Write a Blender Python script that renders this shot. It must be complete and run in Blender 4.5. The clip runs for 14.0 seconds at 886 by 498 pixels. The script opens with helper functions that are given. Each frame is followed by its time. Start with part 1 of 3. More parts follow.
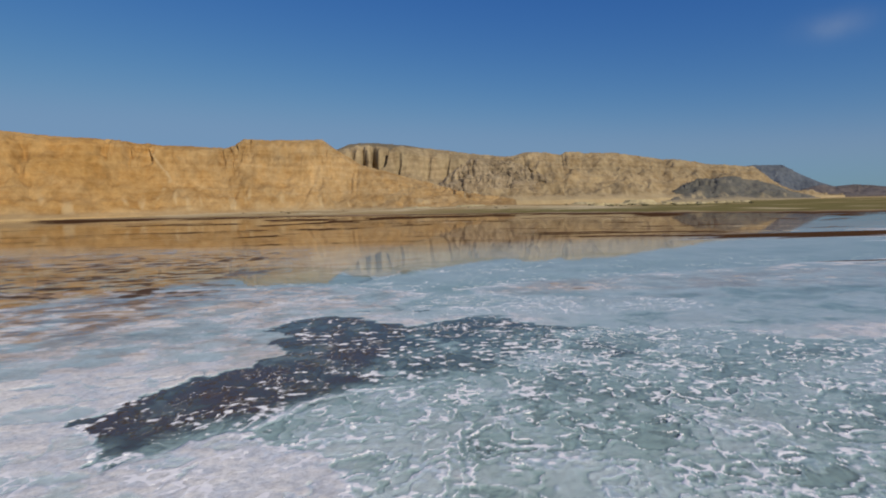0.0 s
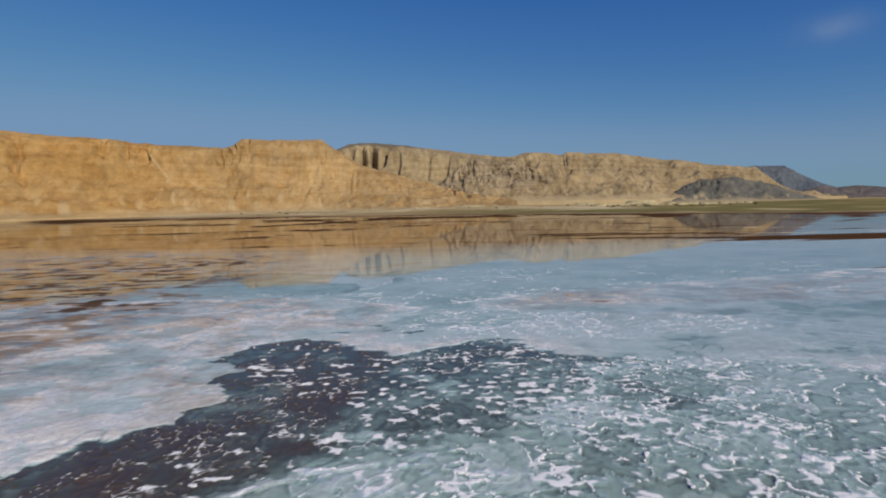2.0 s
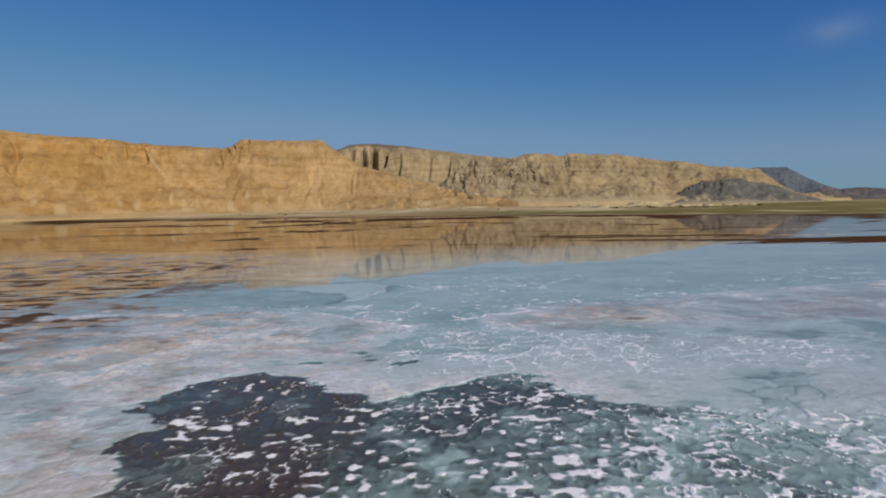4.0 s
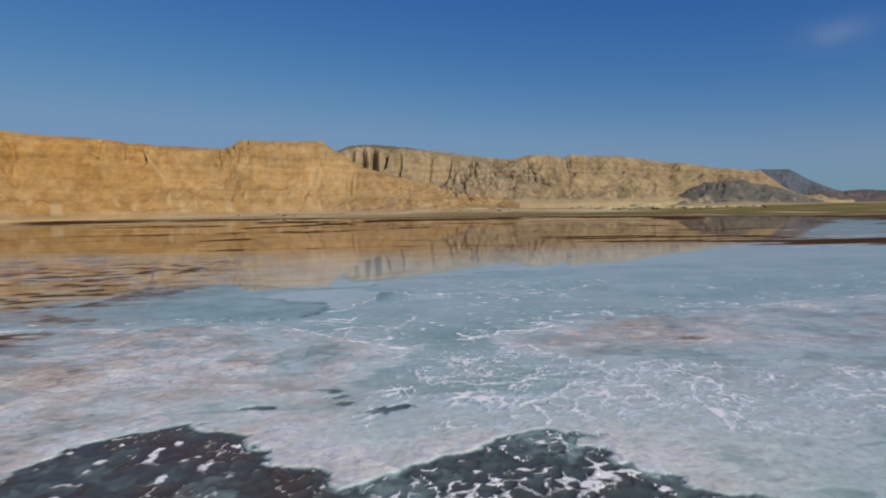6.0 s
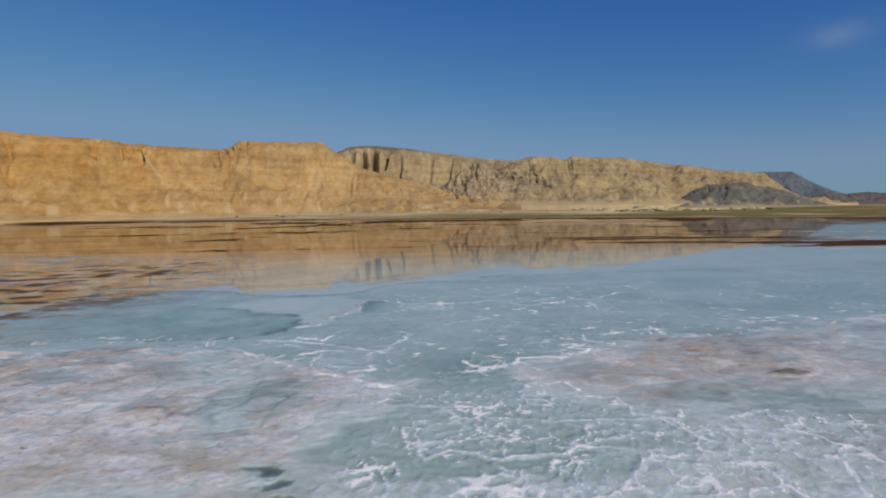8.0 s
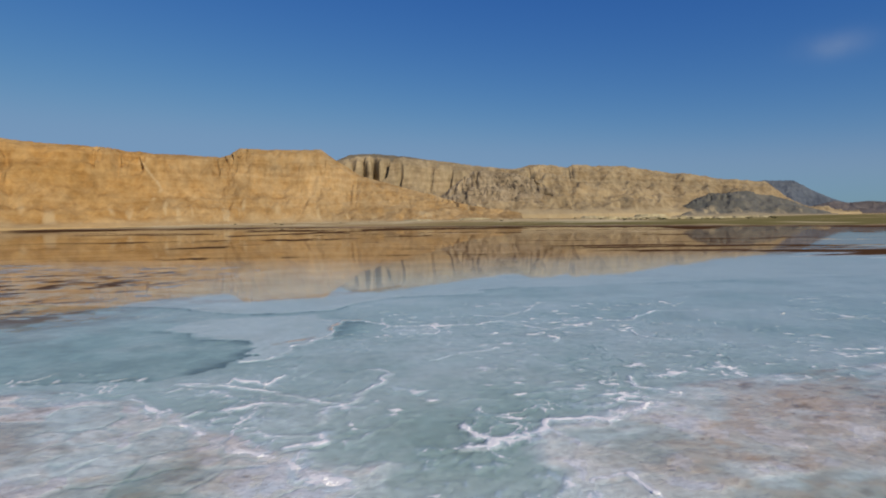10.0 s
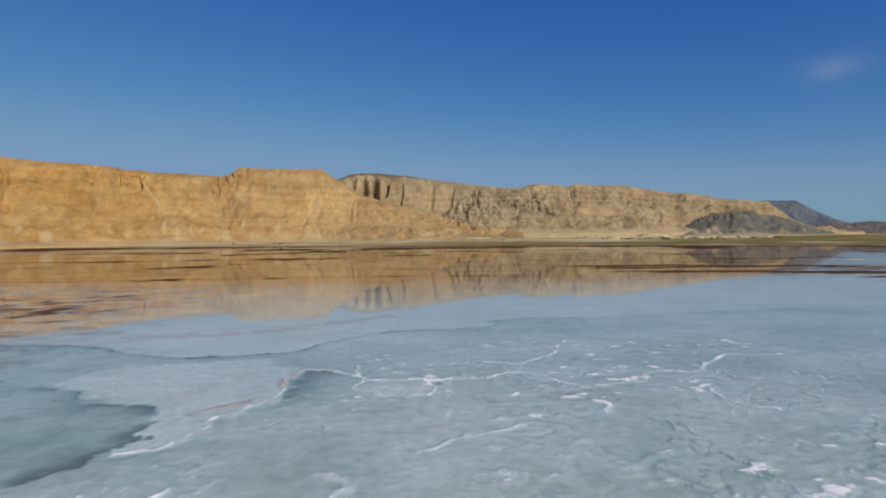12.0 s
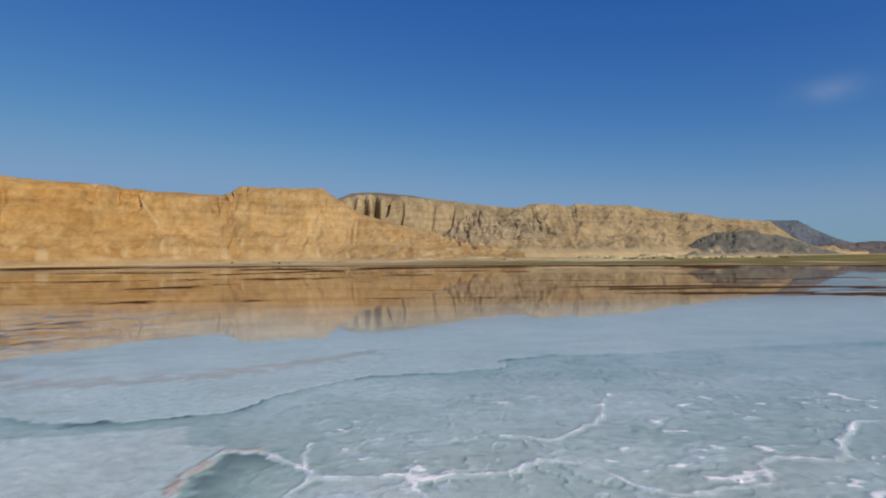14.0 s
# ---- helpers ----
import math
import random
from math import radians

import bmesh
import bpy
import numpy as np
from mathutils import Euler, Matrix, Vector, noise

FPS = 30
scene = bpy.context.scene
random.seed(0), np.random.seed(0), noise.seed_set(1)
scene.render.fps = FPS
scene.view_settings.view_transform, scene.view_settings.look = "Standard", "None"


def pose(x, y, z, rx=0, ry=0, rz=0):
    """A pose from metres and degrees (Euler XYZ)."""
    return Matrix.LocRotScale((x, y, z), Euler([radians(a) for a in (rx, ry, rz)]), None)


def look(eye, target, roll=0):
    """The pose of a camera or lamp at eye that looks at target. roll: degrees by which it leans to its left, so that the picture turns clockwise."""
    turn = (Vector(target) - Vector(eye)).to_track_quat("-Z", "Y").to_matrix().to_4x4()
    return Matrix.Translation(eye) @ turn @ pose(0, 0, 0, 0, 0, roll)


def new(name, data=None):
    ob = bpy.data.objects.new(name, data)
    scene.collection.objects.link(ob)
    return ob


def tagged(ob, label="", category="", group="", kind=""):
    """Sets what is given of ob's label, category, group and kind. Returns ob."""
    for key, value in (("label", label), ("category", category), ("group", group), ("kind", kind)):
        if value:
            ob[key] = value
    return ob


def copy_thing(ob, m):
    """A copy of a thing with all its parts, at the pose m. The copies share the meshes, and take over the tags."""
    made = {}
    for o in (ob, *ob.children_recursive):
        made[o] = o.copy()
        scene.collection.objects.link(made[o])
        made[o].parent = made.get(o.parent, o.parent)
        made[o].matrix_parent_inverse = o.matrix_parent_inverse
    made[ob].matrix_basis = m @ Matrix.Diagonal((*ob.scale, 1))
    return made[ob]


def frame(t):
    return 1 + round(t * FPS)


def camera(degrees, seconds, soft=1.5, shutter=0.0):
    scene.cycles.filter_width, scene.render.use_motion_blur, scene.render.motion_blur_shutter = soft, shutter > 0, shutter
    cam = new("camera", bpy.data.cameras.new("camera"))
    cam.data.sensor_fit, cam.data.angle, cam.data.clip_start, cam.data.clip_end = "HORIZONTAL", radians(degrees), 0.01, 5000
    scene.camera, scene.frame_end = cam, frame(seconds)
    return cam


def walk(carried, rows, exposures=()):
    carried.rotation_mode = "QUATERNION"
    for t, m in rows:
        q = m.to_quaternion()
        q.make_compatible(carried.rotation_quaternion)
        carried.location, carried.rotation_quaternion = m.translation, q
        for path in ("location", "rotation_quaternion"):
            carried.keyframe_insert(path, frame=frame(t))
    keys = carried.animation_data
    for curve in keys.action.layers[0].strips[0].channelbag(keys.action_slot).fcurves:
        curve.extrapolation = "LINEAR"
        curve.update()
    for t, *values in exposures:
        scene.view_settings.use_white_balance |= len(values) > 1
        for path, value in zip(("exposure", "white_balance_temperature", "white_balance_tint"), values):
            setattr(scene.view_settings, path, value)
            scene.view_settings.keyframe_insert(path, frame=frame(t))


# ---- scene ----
# camera: seconds, x, y, height, yaw, pitch, lean to the left
cam = camera(78.0, 14.0, soft=2.0)
PATH = [
    (0, -0.00, -0.00, 20.00, -3.75, -4.58, -1.18),
    (0.5, 0.44, 4.66, 19.88, -3.75, -4.57, -1.16),
    (1, 0.93, 9.42, 19.75, -3.74, -4.54, -1.14),
    (1.5, 1.41, 14.19, 19.61, -3.73, -4.52, -1.13),
    (2, 1.93, 19.08, 19.48, -3.72, -4.51, -1.12),
    (2.5, 2.30, 23.62, 19.38, -3.69, -4.48, -1.10),
    (3, 2.63, 28.32, 19.21, -3.67, -4.45, -1.07),
    (5.5, 4.06, 52.75, 17.36, -3.63, -4.21, -0.95),
    (6, 4.28, 57.40, 16.89, -3.61, -4.17, -0.93),
    (6.5, 4.55, 62.22, 16.41, -3.59, -4.14, -0.91),
    (7, 4.78, 67.06, 15.96, -3.57, -4.08, -0.87),
    (7.5, 5.07, 71.96, 15.51, -3.56, -4.02, -0.83),
    (10, 7.26, 95.00, 13.70, -3.51, -3.05, -0.72),
    (10.5, 7.66, 99.89, 13.50, -3.50, -2.57, -0.71),
    (11, 8.05, 104.77, 13.33, -3.48, -2.02, -0.69),
    (11.5, 8.41, 109.73, 13.18, -3.46, -1.53, -0.66),
    (12, 8.78, 114.70, 12.97, -3.44, -1.00, -0.61),
    (12.5, 9.10, 119.60, 12.80, -3.44, -0.50, -0.58),
    (13, 9.44, 124.43, 12.67, -3.42, 0.01, -0.56),
    (13.5, 9.85, 129.12, 12.55, -3.40, 0.54, -0.56),
    (14, 10.25, 133.68, 12.42, -3.38, 1.06, -0.56),
]


def flight(x, y, z, yaw, pitch, lean):
    return pose(x, y, z, 0, 0, yaw) @ pose(0, 0, 0, 90 + pitch) @ pose(0, 0, 0, 0, 0, lean)


walk(cam, [(t, flight(*p)) for t, *p in PATH], exposures=((0, -0.02), (7.5, -0.04), (10, 0.04), (12.5, 0.10), (14, 0.15)))

# ---- world, sun and exposure ----
SUN_ELEVATION, SUN_AZIMUTH = 33.0, 148.0   # azimuth clockwise from +y (straight ahead)
world = bpy.data.worlds.new("sky")
scene.world = world
world.use_nodes = True
wn, wl = world.node_tree.nodes, world.node_tree.links
sky = wn.new("ShaderNodeTexSky")
sky.sky_type = "NISHITA"
sky.sun_disc = False
sky.sun_elevation = radians(SUN_ELEVATION)
sky.sun_rotation = radians(SUN_AZIMUTH)
sky.altitude = 0.0
sky.air_density, sky.dust_density, sky.ozone_density = 1.0, 0.2, 3.0
back = wn["Background"]
back.inputs["Strength"].default_value = 0.1


def sky_math(how, first, second):
    node = wn.new("ShaderNodeMath")
    node.operation = how
    for k, value in enumerate((first, second)):
        if isinstance(value, bpy.types.NodeSocket):
            wl.new(value, node.inputs[k])
        else:
            node.inputs[k].default_value = value
    return node.outputs[0]


# deep, dry blue: each channel of the sky's own gradient, steepened or softened
split, joined = wn.new("ShaderNodeSeparateColor"), wn.new("ShaderNodeCombineColor")
wl.new(sky.outputs["Color"], split.inputs[0])
for k, (steep, gain, most) in enumerate(((1.7, 12.5, 1.75), (1.15, 7.5, 3.0), (0.62, 6.9, 4.8))):
    level = sky_math("MULTIPLY", split.outputs[k], 0.085)
    level = sky_math("SMOOTH_MIN", sky_math("MULTIPLY", sky_math("POWER", level, steep), gain), most)
    level.node.inputs[2].default_value = 0.5 * most
    wl.new(level, joined.inputs[k])

# one thin wisp of cloud
way_in = wn.new("ShaderNodeTexCoord")


def along(direction):
    node = wn.new("ShaderNodeVectorMath")
    node.operation = "DOT_PRODUCT"
    wl.new(way_in.outputs["Generated"], node.inputs[0])
    node.inputs[1].default_value = direction
    return node.outputs["Value"]


CLOUD = Vector((0.697, 0.865, 0.276)).normalized()
cloud_side = CLOUD.cross(Vector((0, 0, 1))).normalized()
cloud_up = cloud_side.cross(CLOUD)
spread = sky_math("ADD", sky_math("POWER", sky_math("ABSOLUTE", sky_math("MULTIPLY", along(cloud_side), 25.0), 0.0), 2.0),
                  sky_math("POWER", sky_math("ABSOLUTE", sky_math("MULTIPLY", along(cloud_up), 58.0), 0.0), 2.0))
puff = wn.new("ShaderNodeTexNoise")
puff.inputs["Scale"].default_value, puff.inputs["Detail"].default_value = 22.0, 5.0
wl.new(way_in.outputs["Generated"], puff.inputs["Vector"])
wisp = sky_math("MULTIPLY", sky_math("EXPONENT", sky_math("MULTIPLY", spread, -1.0), 0.0), sky_math("MULTIPLY", puff.outputs["Fac"], 0.26))
wisp = sky_math("MULTIPLY", wisp, sky_math("GREATER_THAN", along(CLOUD), 0.0))
clouded = wn.new("ShaderNodeMix")
clouded.data_type = "RGBA"
wl.new(wisp, clouded.inputs[0])
wl.new(joined.outputs[0], clouded.inputs[6])
clouded.inputs[7].default_value = (4.2, 4.6, 5.2, 1)
wl.new(clouded.outputs[2], back.inputs["Color"])

sun_data = bpy.data.lights.new("sun", "SUN")
sun_data.energy, sun_data.angle, sun_data.color = 3.6, radians(0.5), (1.0, 0.915, 0.78)
sun = new("sun", sun_data)
az, el = radians(SUN_AZIMUTH), radians(SUN_ELEVATION)
sun_way = Vector((math.sin(az) * math.cos(el), math.cos(az) * math.cos(el), math.sin(el)))
sun.matrix_world = look(sun_way * 300, (0, 0, 0))


# ---- numeric noise ----
def hashed(ix, iy, seed):
    h = (ix.astype(np.int64) * 374761393 + iy.astype(np.int64) * 668265263 + seed * 1442695041) & 0x7FFFFFFF
    h = ((h ^ (h >> 13)) * 1274126177) & 0x7FFFFFFF
    h = ((h ^ (h >> 16)) * 668265263) & 0x7FFFFFFF
    return (h & 0xFFFFF) / 0xFFFFF


def value_noise(x, y, seed):
    """Smooth noise from -1 to 1."""
    ix, iy = np.floor(x), np.floor(y)
    fx, fy = x - ix, y - iy
    fx, fy = fx * fx * fx * (fx * (fx * 6 - 15) + 10), fy * fy * fy * (fy * (fy * 6 - 15) + 10)
    a, b = hashed(ix, iy, seed), hashed(ix + 1, iy, seed)
    c, d = hashed(ix, iy + 1, seed), hashed(ix + 1, iy + 1, seed)
    return 2 * ((a * (1 - fx) + b * fx) * (1 - fy) + (c * (1 - fx) + d * fx) * fy) - 1


def fbm(x, y, size, seed, octaves=4, gain=0.5):
    total, amp, scale, norm = 0.0, 1.0, 1.0 / size, 0.0
    for k in range(octaves):
        c, s = math.cos(0.7 * k), math.sin(0.7 * k)
        total = total + amp * value_noise((c * x - s * y) * scale + 17.3 * k, (s * x + c * y) * scale - 9.1 * k, seed + k)
        norm += amp
        amp, scale = amp * gain, scale * 2.03
    return total / norm


def ridged(x, y, size, seed, octaves=3):
    """1 on sharp crest lines, falling to 0."""
    return 1 - np.minimum(np.abs(fbm(x, y, size, seed, octaves)) * 3.0, 1)


def cells(x, y, size, seed):
    """Distance to the nearest border between scattered cells, in metres, and a random number a cell."""
    u, v = x / size, y / size
    iu, iv = np.floor(u), np.floor(v)
    first, second, who = np.full(u.shape, 9.0), np.full(u.shape, 9.0), np.zeros(u.shape)
    for du in (-1, 0, 1):
        for dv in (-1, 0, 1):
            cu, cv = iu + du, iv + dv
            d = np.hypot(cu + 0.1 + 0.8 * hashed(cu, cv, seed) - u, cv + 0.1 + 0.8 * hashed(cu, cv, seed + 1) - v)
            near = d < first
            second = np.where(near, first, np.minimum(second, d))
            who = np.where(near, hashed(cu, cv, seed + 2), who)
            first = np.minimum(first, d)
    return (second - first) * size * 0.5, who


def terrace(v, levels, sharp):
    """The values laid into flat steps with short risers."""
    k = v * levels
    f = np.floor(k)
    return (f + step(1 - sharp, 1, k - f)) / levels


def step(a, b, v):
    k = np.clip((v - a) / (b - a), 0, 1)
    return k * k * (3 - 2 * k)


def line_distance(x, y, line):
    best = np.full(np.shape(x), 1e9)
    for (ax, ay), (bx, by) in zip(line, line[1:]):
        dx, dy = bx - ax, by - ay
        k = np.clip(((x - ax) * dx + (y - ay) * dy) / (dx * dx + dy * dy), 0, 1)
        best = np.minimum(best, np.hypot(x - ax - k * dx, y - ay - k * dy))
    return best


def inside_distance(x, y, ring):
    """Distance to the outline, positive inside."""
    inside = np.zeros(np.shape(x), bool)
    closed = list(ring) + [ring[0]]
    for (ax, ay), (bx, by) in zip(closed, closed[1:]):
        if ay != by:
            inside ^= ((ay > y) != (by > y)) & (x < (bx - ax) * (y - ay) / (by - ay) + ax)
    d = line_distance(x, y, closed)
    return np.where(inside, d, -d)


def sheet(name, px, py, pz, material, fields=()):
    """A mesh over a grid of places; fields are (name, values) kept on its points."""
    n, m = px.shape
    mesh = bpy.data.meshes.new(name)
    mesh.vertices.add(n * m)
    mesh.vertices.foreach_set("co", np.stack([px, py, pz], -1).astype(np.float32).ravel())
    i = (np.arange(n - 1)[:, None] * m + np.arange(m - 1)[None]).ravel()
    loops = np.stack([i, i + 1, i + m + 1, i + m], 1).astype(np.int32).ravel()
    q = len(i)
    mesh.loops.add(4 * q)
    mesh.loops.foreach_set("vertex_index", loops)
    mesh.polygons.add(q)
    mesh.polygons.foreach_set("loop_start", np.arange(0, 4 * q, 4, dtype=np.int32))
    mesh.polygons.foreach_set("use_smooth", np.ones(q, bool))
    for key, values in fields:
        mesh.attributes.new(key, "FLOAT", "POINT").data.foreach_set("value", np.ascontiguousarray(values, np.float32).ravel())
    mesh.update(calc_edges=True)
    mesh.validate()
    mesh.materials.append(material)
    return new(name, mesh)


# ---- materials ----
class Nodes:
    """Short names for building a node material."""

    def __init__(self, name):
        self.material = bpy.data.materials.new(name)
        self.material.use_nodes = True
        self.tree = self.material.node_tree
        self.bsdf = self.tree.nodes["Principled BSDF"]
        self.out = self.tree.nodes["Material Output"]
        self.place = self.add("ShaderNodeNewGeometry").outputs["Position"]

    def add(self, kind, **inputs):
        node = self.tree.nodes.new(kind)
        for key, value in inputs.items():
            self.set(node, key.replace("_", " "), value)
        return node

    def set(self, node, key, value):
        if isinstance(value, bpy.types.NodeSocket):
            self.tree.links.new(value, node.inputs[key])
        else:
            node.inputs[key].default_value = value

    def noise(self, size, detail=5.0, rough=0.55, stretch=(1, 1, 1), bend=0.0):
        move = self.add("ShaderNodeMapping", Vector=self.place, Scale=stretch)
        node = self.add("ShaderNodeTexNoise", Vector=move.outputs[0], Scale=1.0 / size, Detail=detail, Roughness=rough, Distortion=bend)
        return node.outputs["Fac"]

    def ramp(self, fac, *stops):
        node = self.add("ShaderNodeValToRGB", Fac=fac)
        ends = node.color_ramp.elements
        while len(ends) < len(stops):
            ends.new(0.5)
        for e, (at, c) in zip(ends, stops):
            e.position, e.color = at, (*(c if isinstance(c, tuple) else (c, c, c)), 1)
        return node.outputs["Color"]

    def mix(self, fac, a, b, how="MIX"):
        node = self.add("ShaderNodeMix")
        node.data_type, node.blend_type = "RGBA", how
        for key, value in ((0, fac), (6, a), (7, b)):
            if isinstance(value, bpy.types.NodeSocket):
                self.tree.links.new(value, node.inputs[key])
            else:
                node.inputs[key].default_value = (*value, 1) if isinstance(value, tuple) else value
        return node.outputs[2]

    def math(self, how, a, b=0.0):
        node = self.add("ShaderNodeMath")
        node.operation = how
        self.set(node, 0, a)
        self.set(node, 1, b)
        return node.outputs[0]

    def field(self, name):
        node = self.add("ShaderNodeAttribute")
        node.attribute_name = name
        return node.outputs["Fac"]

    def height(self):
        return self.add("ShaderNodeSeparateXYZ", Vector=self.place).outputs["Z"]

    def bump(self, value, strength, distance):
        node = self.add("ShaderNodeBump", Height=value, Strength=strength, Distance=distance)
        return node.outputs["Normal"]

    def finish(self, color, rough, normal=None, specular=0.3):
        self.set(self.bsdf, "Base Color", color)
        self.set(self.bsdf, "Roughness", rough)
        self.set(self.bsdf, "Specular IOR Level", specular)
        if normal:
            self.set(self.bsdf, "Normal", normal)
        return self.material


def salt_material():
    """Salt crust, wet salt and the bed under shallow brine: deeper is darker and greener; mud is brown."""
    n = Nodes("salt_bed")
    wobble = n.math("MULTIPLY", n.math("SUBTRACT", n.noise(1.8, 7, 0.68, (1, 1, 1), 0.4), 0.5), 0.14)
    depth = n.math("ADD", n.math("ADD", n.field("depth"), 0.9), wobble)
    base = n.ramp(depth, (0.0, (0.052, 0.038, 0.030)), (0.22, (0.076, 0.064, 0.054)), (0.38, (0.072, 0.092, 0.082)), (0.50, (0.16, 0.22, 0.215)), (0.62, (0.31, 0.43, 0.425)),
                  (0.74, (0.49, 0.59, 0.62)), (0.84, (0.60, 0.68, 0.71)), (0.91, (0.70, 0.71, 0.71)), (0.97, (0.86, 0.815, 0.74)))
    stain = n.ramp(n.noise(6.0, 7, 0.68, (0.6, 1, 1), 0.8), (0.44, 0.0), (0.70, 1.0))
    base = n.mix(n.math("MULTIPLY", stain, n.field("stain")), base, (0.64, 0.56, 0.48), "MULTIPLY")
    fine = n.ramp(n.noise(0.9, 8, 0.78), (0.30, 0.56), (0.50, 0.96), (0.70, 1.18))
    fine = n.mix(0.6, fine, n.ramp(n.noise(0.28, 6, 0.75, (0.7, 1, 1)), (0.34, 0.60), (0.52, 1.0), (0.68, 1.15)), "MULTIPLY")
    base = n.mix(n.ramp(depth, (0.55, 0.25), (0.9, 0.85)), base, fine, "MULTIPLY")
    speck = n.math("MULTIPLY", n.ramp(n.noise(0.45, 4, 0.6, (0.6, 1, 1)), (0.60, 0.0), (0.68, 1.0)), n.ramp(n.noise(5.0, 4), (0.45, 0.0), (0.6, 1.0)))
    base = n.mix(n.math("MULTIPLY", speck, n.field("stain")), base, (0.20, 0.155, 0.12))
    ragged = n.math("MULTIPLY", n.math("SUBTRACT", n.noise(0.5, 6, 0.7), 0.5), 0.24)
    rime = n.math("ADD", n.field("crest"), ragged)
    base = n.mix(n.ramp(n.math("ADD", rime, 0.5), (0.47, 0.0), (0.56, 1.0)), base, n.mix(n.noise(2.0, 5), (0.88, 0.83, 0.78), (0.96, 0.94, 0.91)))
    streak = n.noise(16.0, 7, 0.7, (0.22, 1, 1))
    mud = n.ramp(streak, (0.36, (0.17, 0.082, 0.028)), (0.48, (0.33, 0.185, 0.070)), (0.58, (0.43, 0.27, 0.125)), (0.70, (0.55, 0.44, 0.31)))
    base = n.mix(n.field("mud"), base, mud)
    base = n.mix(n.field("shade_mud"), base, n.mix(streak, (0.030, 0.016, 0.009), (0.14, 0.070, 0.032)))
    plain = n.ramp(n.noise(70.0, 8, 0.7, (0.5, 1, 1)), (0.34, (0.30, 0.20, 0.085)), (0.5, (0.42, 0.30, 0.14)), (0.66, (0.54, 0.43, 0.24)))
    base = n.mix(n.field("plain"), base, plain)
    base = n.mix(n.field("cream"), base, n.mix(n.noise(30.0, 6, 0.7, (0.4, 1, 1)), (0.52, 0.40, 0.21), (0.72, 0.60, 0.38)))
    base = n.mix(n.field("grass"), base, n.mix(n.noise(25.0, 7, 0.7, (0.4, 1, 1)), (0.085, 0.075, 0.025), (0.30, 0.25, 0.10)))
    grain = n.noise(0.4, 8, 0.72)
    dull = n.math("MULTIPLY", n.math("SUBTRACT", 1.0, n.math("MAXIMUM", n.field("plain"), n.field("shade_mud"))), 0.25)
    relief = n.math("ADD", n.math("MULTIPLY", n.noise(1.3, 6, 0.65, (0.8, 1, 1), 0.4), 1.6), n.math("MULTIPLY", grain, 0.7))
    return n.finish(base, 0.8, n.bump(n.math("MULTIPLY", relief, n.ramp(depth, (0.60, 0.12), (0.90, 1.0))), 0.6, 0.16), dull)


def water_material():
    """Still, clear brine: mirror by its Fresnel term, otherwise see-through."""
    n = Nodes("brine")
    tree = n.tree
    tree.nodes.remove(n.bsdf)
    ripple = n.bump(n.noise(5.0, 3, 0.5, (0.5, 1, 1)), 0.012, 0.3)
    gloss = n.add("ShaderNodeBsdfGlossy", Roughness=0.03, Normal=ripple)
    clear = n.add("ShaderNodeBsdfTransparent")
    fresnel = n.add("ShaderNodeFresnel", IOR=1.42)
    mixed = n.add("ShaderNodeMixShader", Fac=fresnel.outputs[0])
    tree.links.new(clear.outputs[0], mixed.inputs[1])
    tree.links.new(gloss.outputs[0], mixed.inputs[2])
    tree.links.new(mixed.outputs[0], n.out.inputs["Surface"])
    return n.material


def rock_material(name, low, mid, high, pale, strata=16.0, blotch=60.0, spots=0.0):
    """Bedded desert rock: bands by height, blotches, pale scree."""
    n = Nodes(name)
    bend = n.math("MULTIPLY", n.noise(220.0, 4), 60.0)
    level = n.math("ADD", n.height(), bend)
    bands = n.add("ShaderNodeTexNoise", Scale=1.0 / strata, Detail=4.0, Roughness=0.6)
    bands.noise_dimensions = "1D"
    n.set(bands, "W", level)
    color = n.ramp(n.math("ADD", n.math("MULTIPLY", bands.outputs["Fac"], 0.34), n.math("MULTIPLY", n.noise(40.0, 7, 0.72, (1, 0.6, 0.7), 0.5), 0.66)), (0.36, low), (0.5, mid), (0.62, high))
    color = n.mix(n.ramp(n.noise(blotch, 7, 0.65, (1, 1, 0.6)), (0.40, 0.0), (0.70, 0.8)), color, pale)
    color = n.mix(0.5, color, n.ramp(n.noise(18.0, 8, 0.7), (0.3, 0.68), (0.7, 1.18)), "MULTIPLY")
    if spots:
        dots = n.math("MULTIPLY", n.ramp(n.noise(11.0, 5, 0.6, (1, 1, 0.7)), (0.54, 0.0), (0.60, 1.0)), n.ramp(n.noise(90.0, 4), (0.42, 0.0), (0.55, 1.0)))
        color = n.mix(n.math("MULTIPLY", dots, spots), color, (0.045, 0.036, 0.028))
    wide = n.ramp(n.noise(170.0, 5, 0.6, (0.6, 0.6, 1.6)), (0.35, 0.72), (0.65, 1.15))
    color = n.mix(0.7, color, wide, "MULTIPLY")
    streaks = n.ramp(n.noise(26.0, 6, 0.65, (1, 0.25, 0.22), 0.6), (0.36, 0.80), (0.64, 1.16))
    color = n.mix(0.6, color, streaks, "MULTIPLY")
    color = n.mix(n.field("rust"), color, (1.04, 0.88, 0.60), "MULTIPLY")
    color = n.mix(n.field("cap"), color, (0.105, 0.092, 0.070))
    color = n.mix(n.field("scree"), color, (0.52, 0.40, 0.22))
    return n.finish(color, 0.95, n.bump(n.noise(16.0, 8, 0.7), 0.45, 5.0), 0.1)


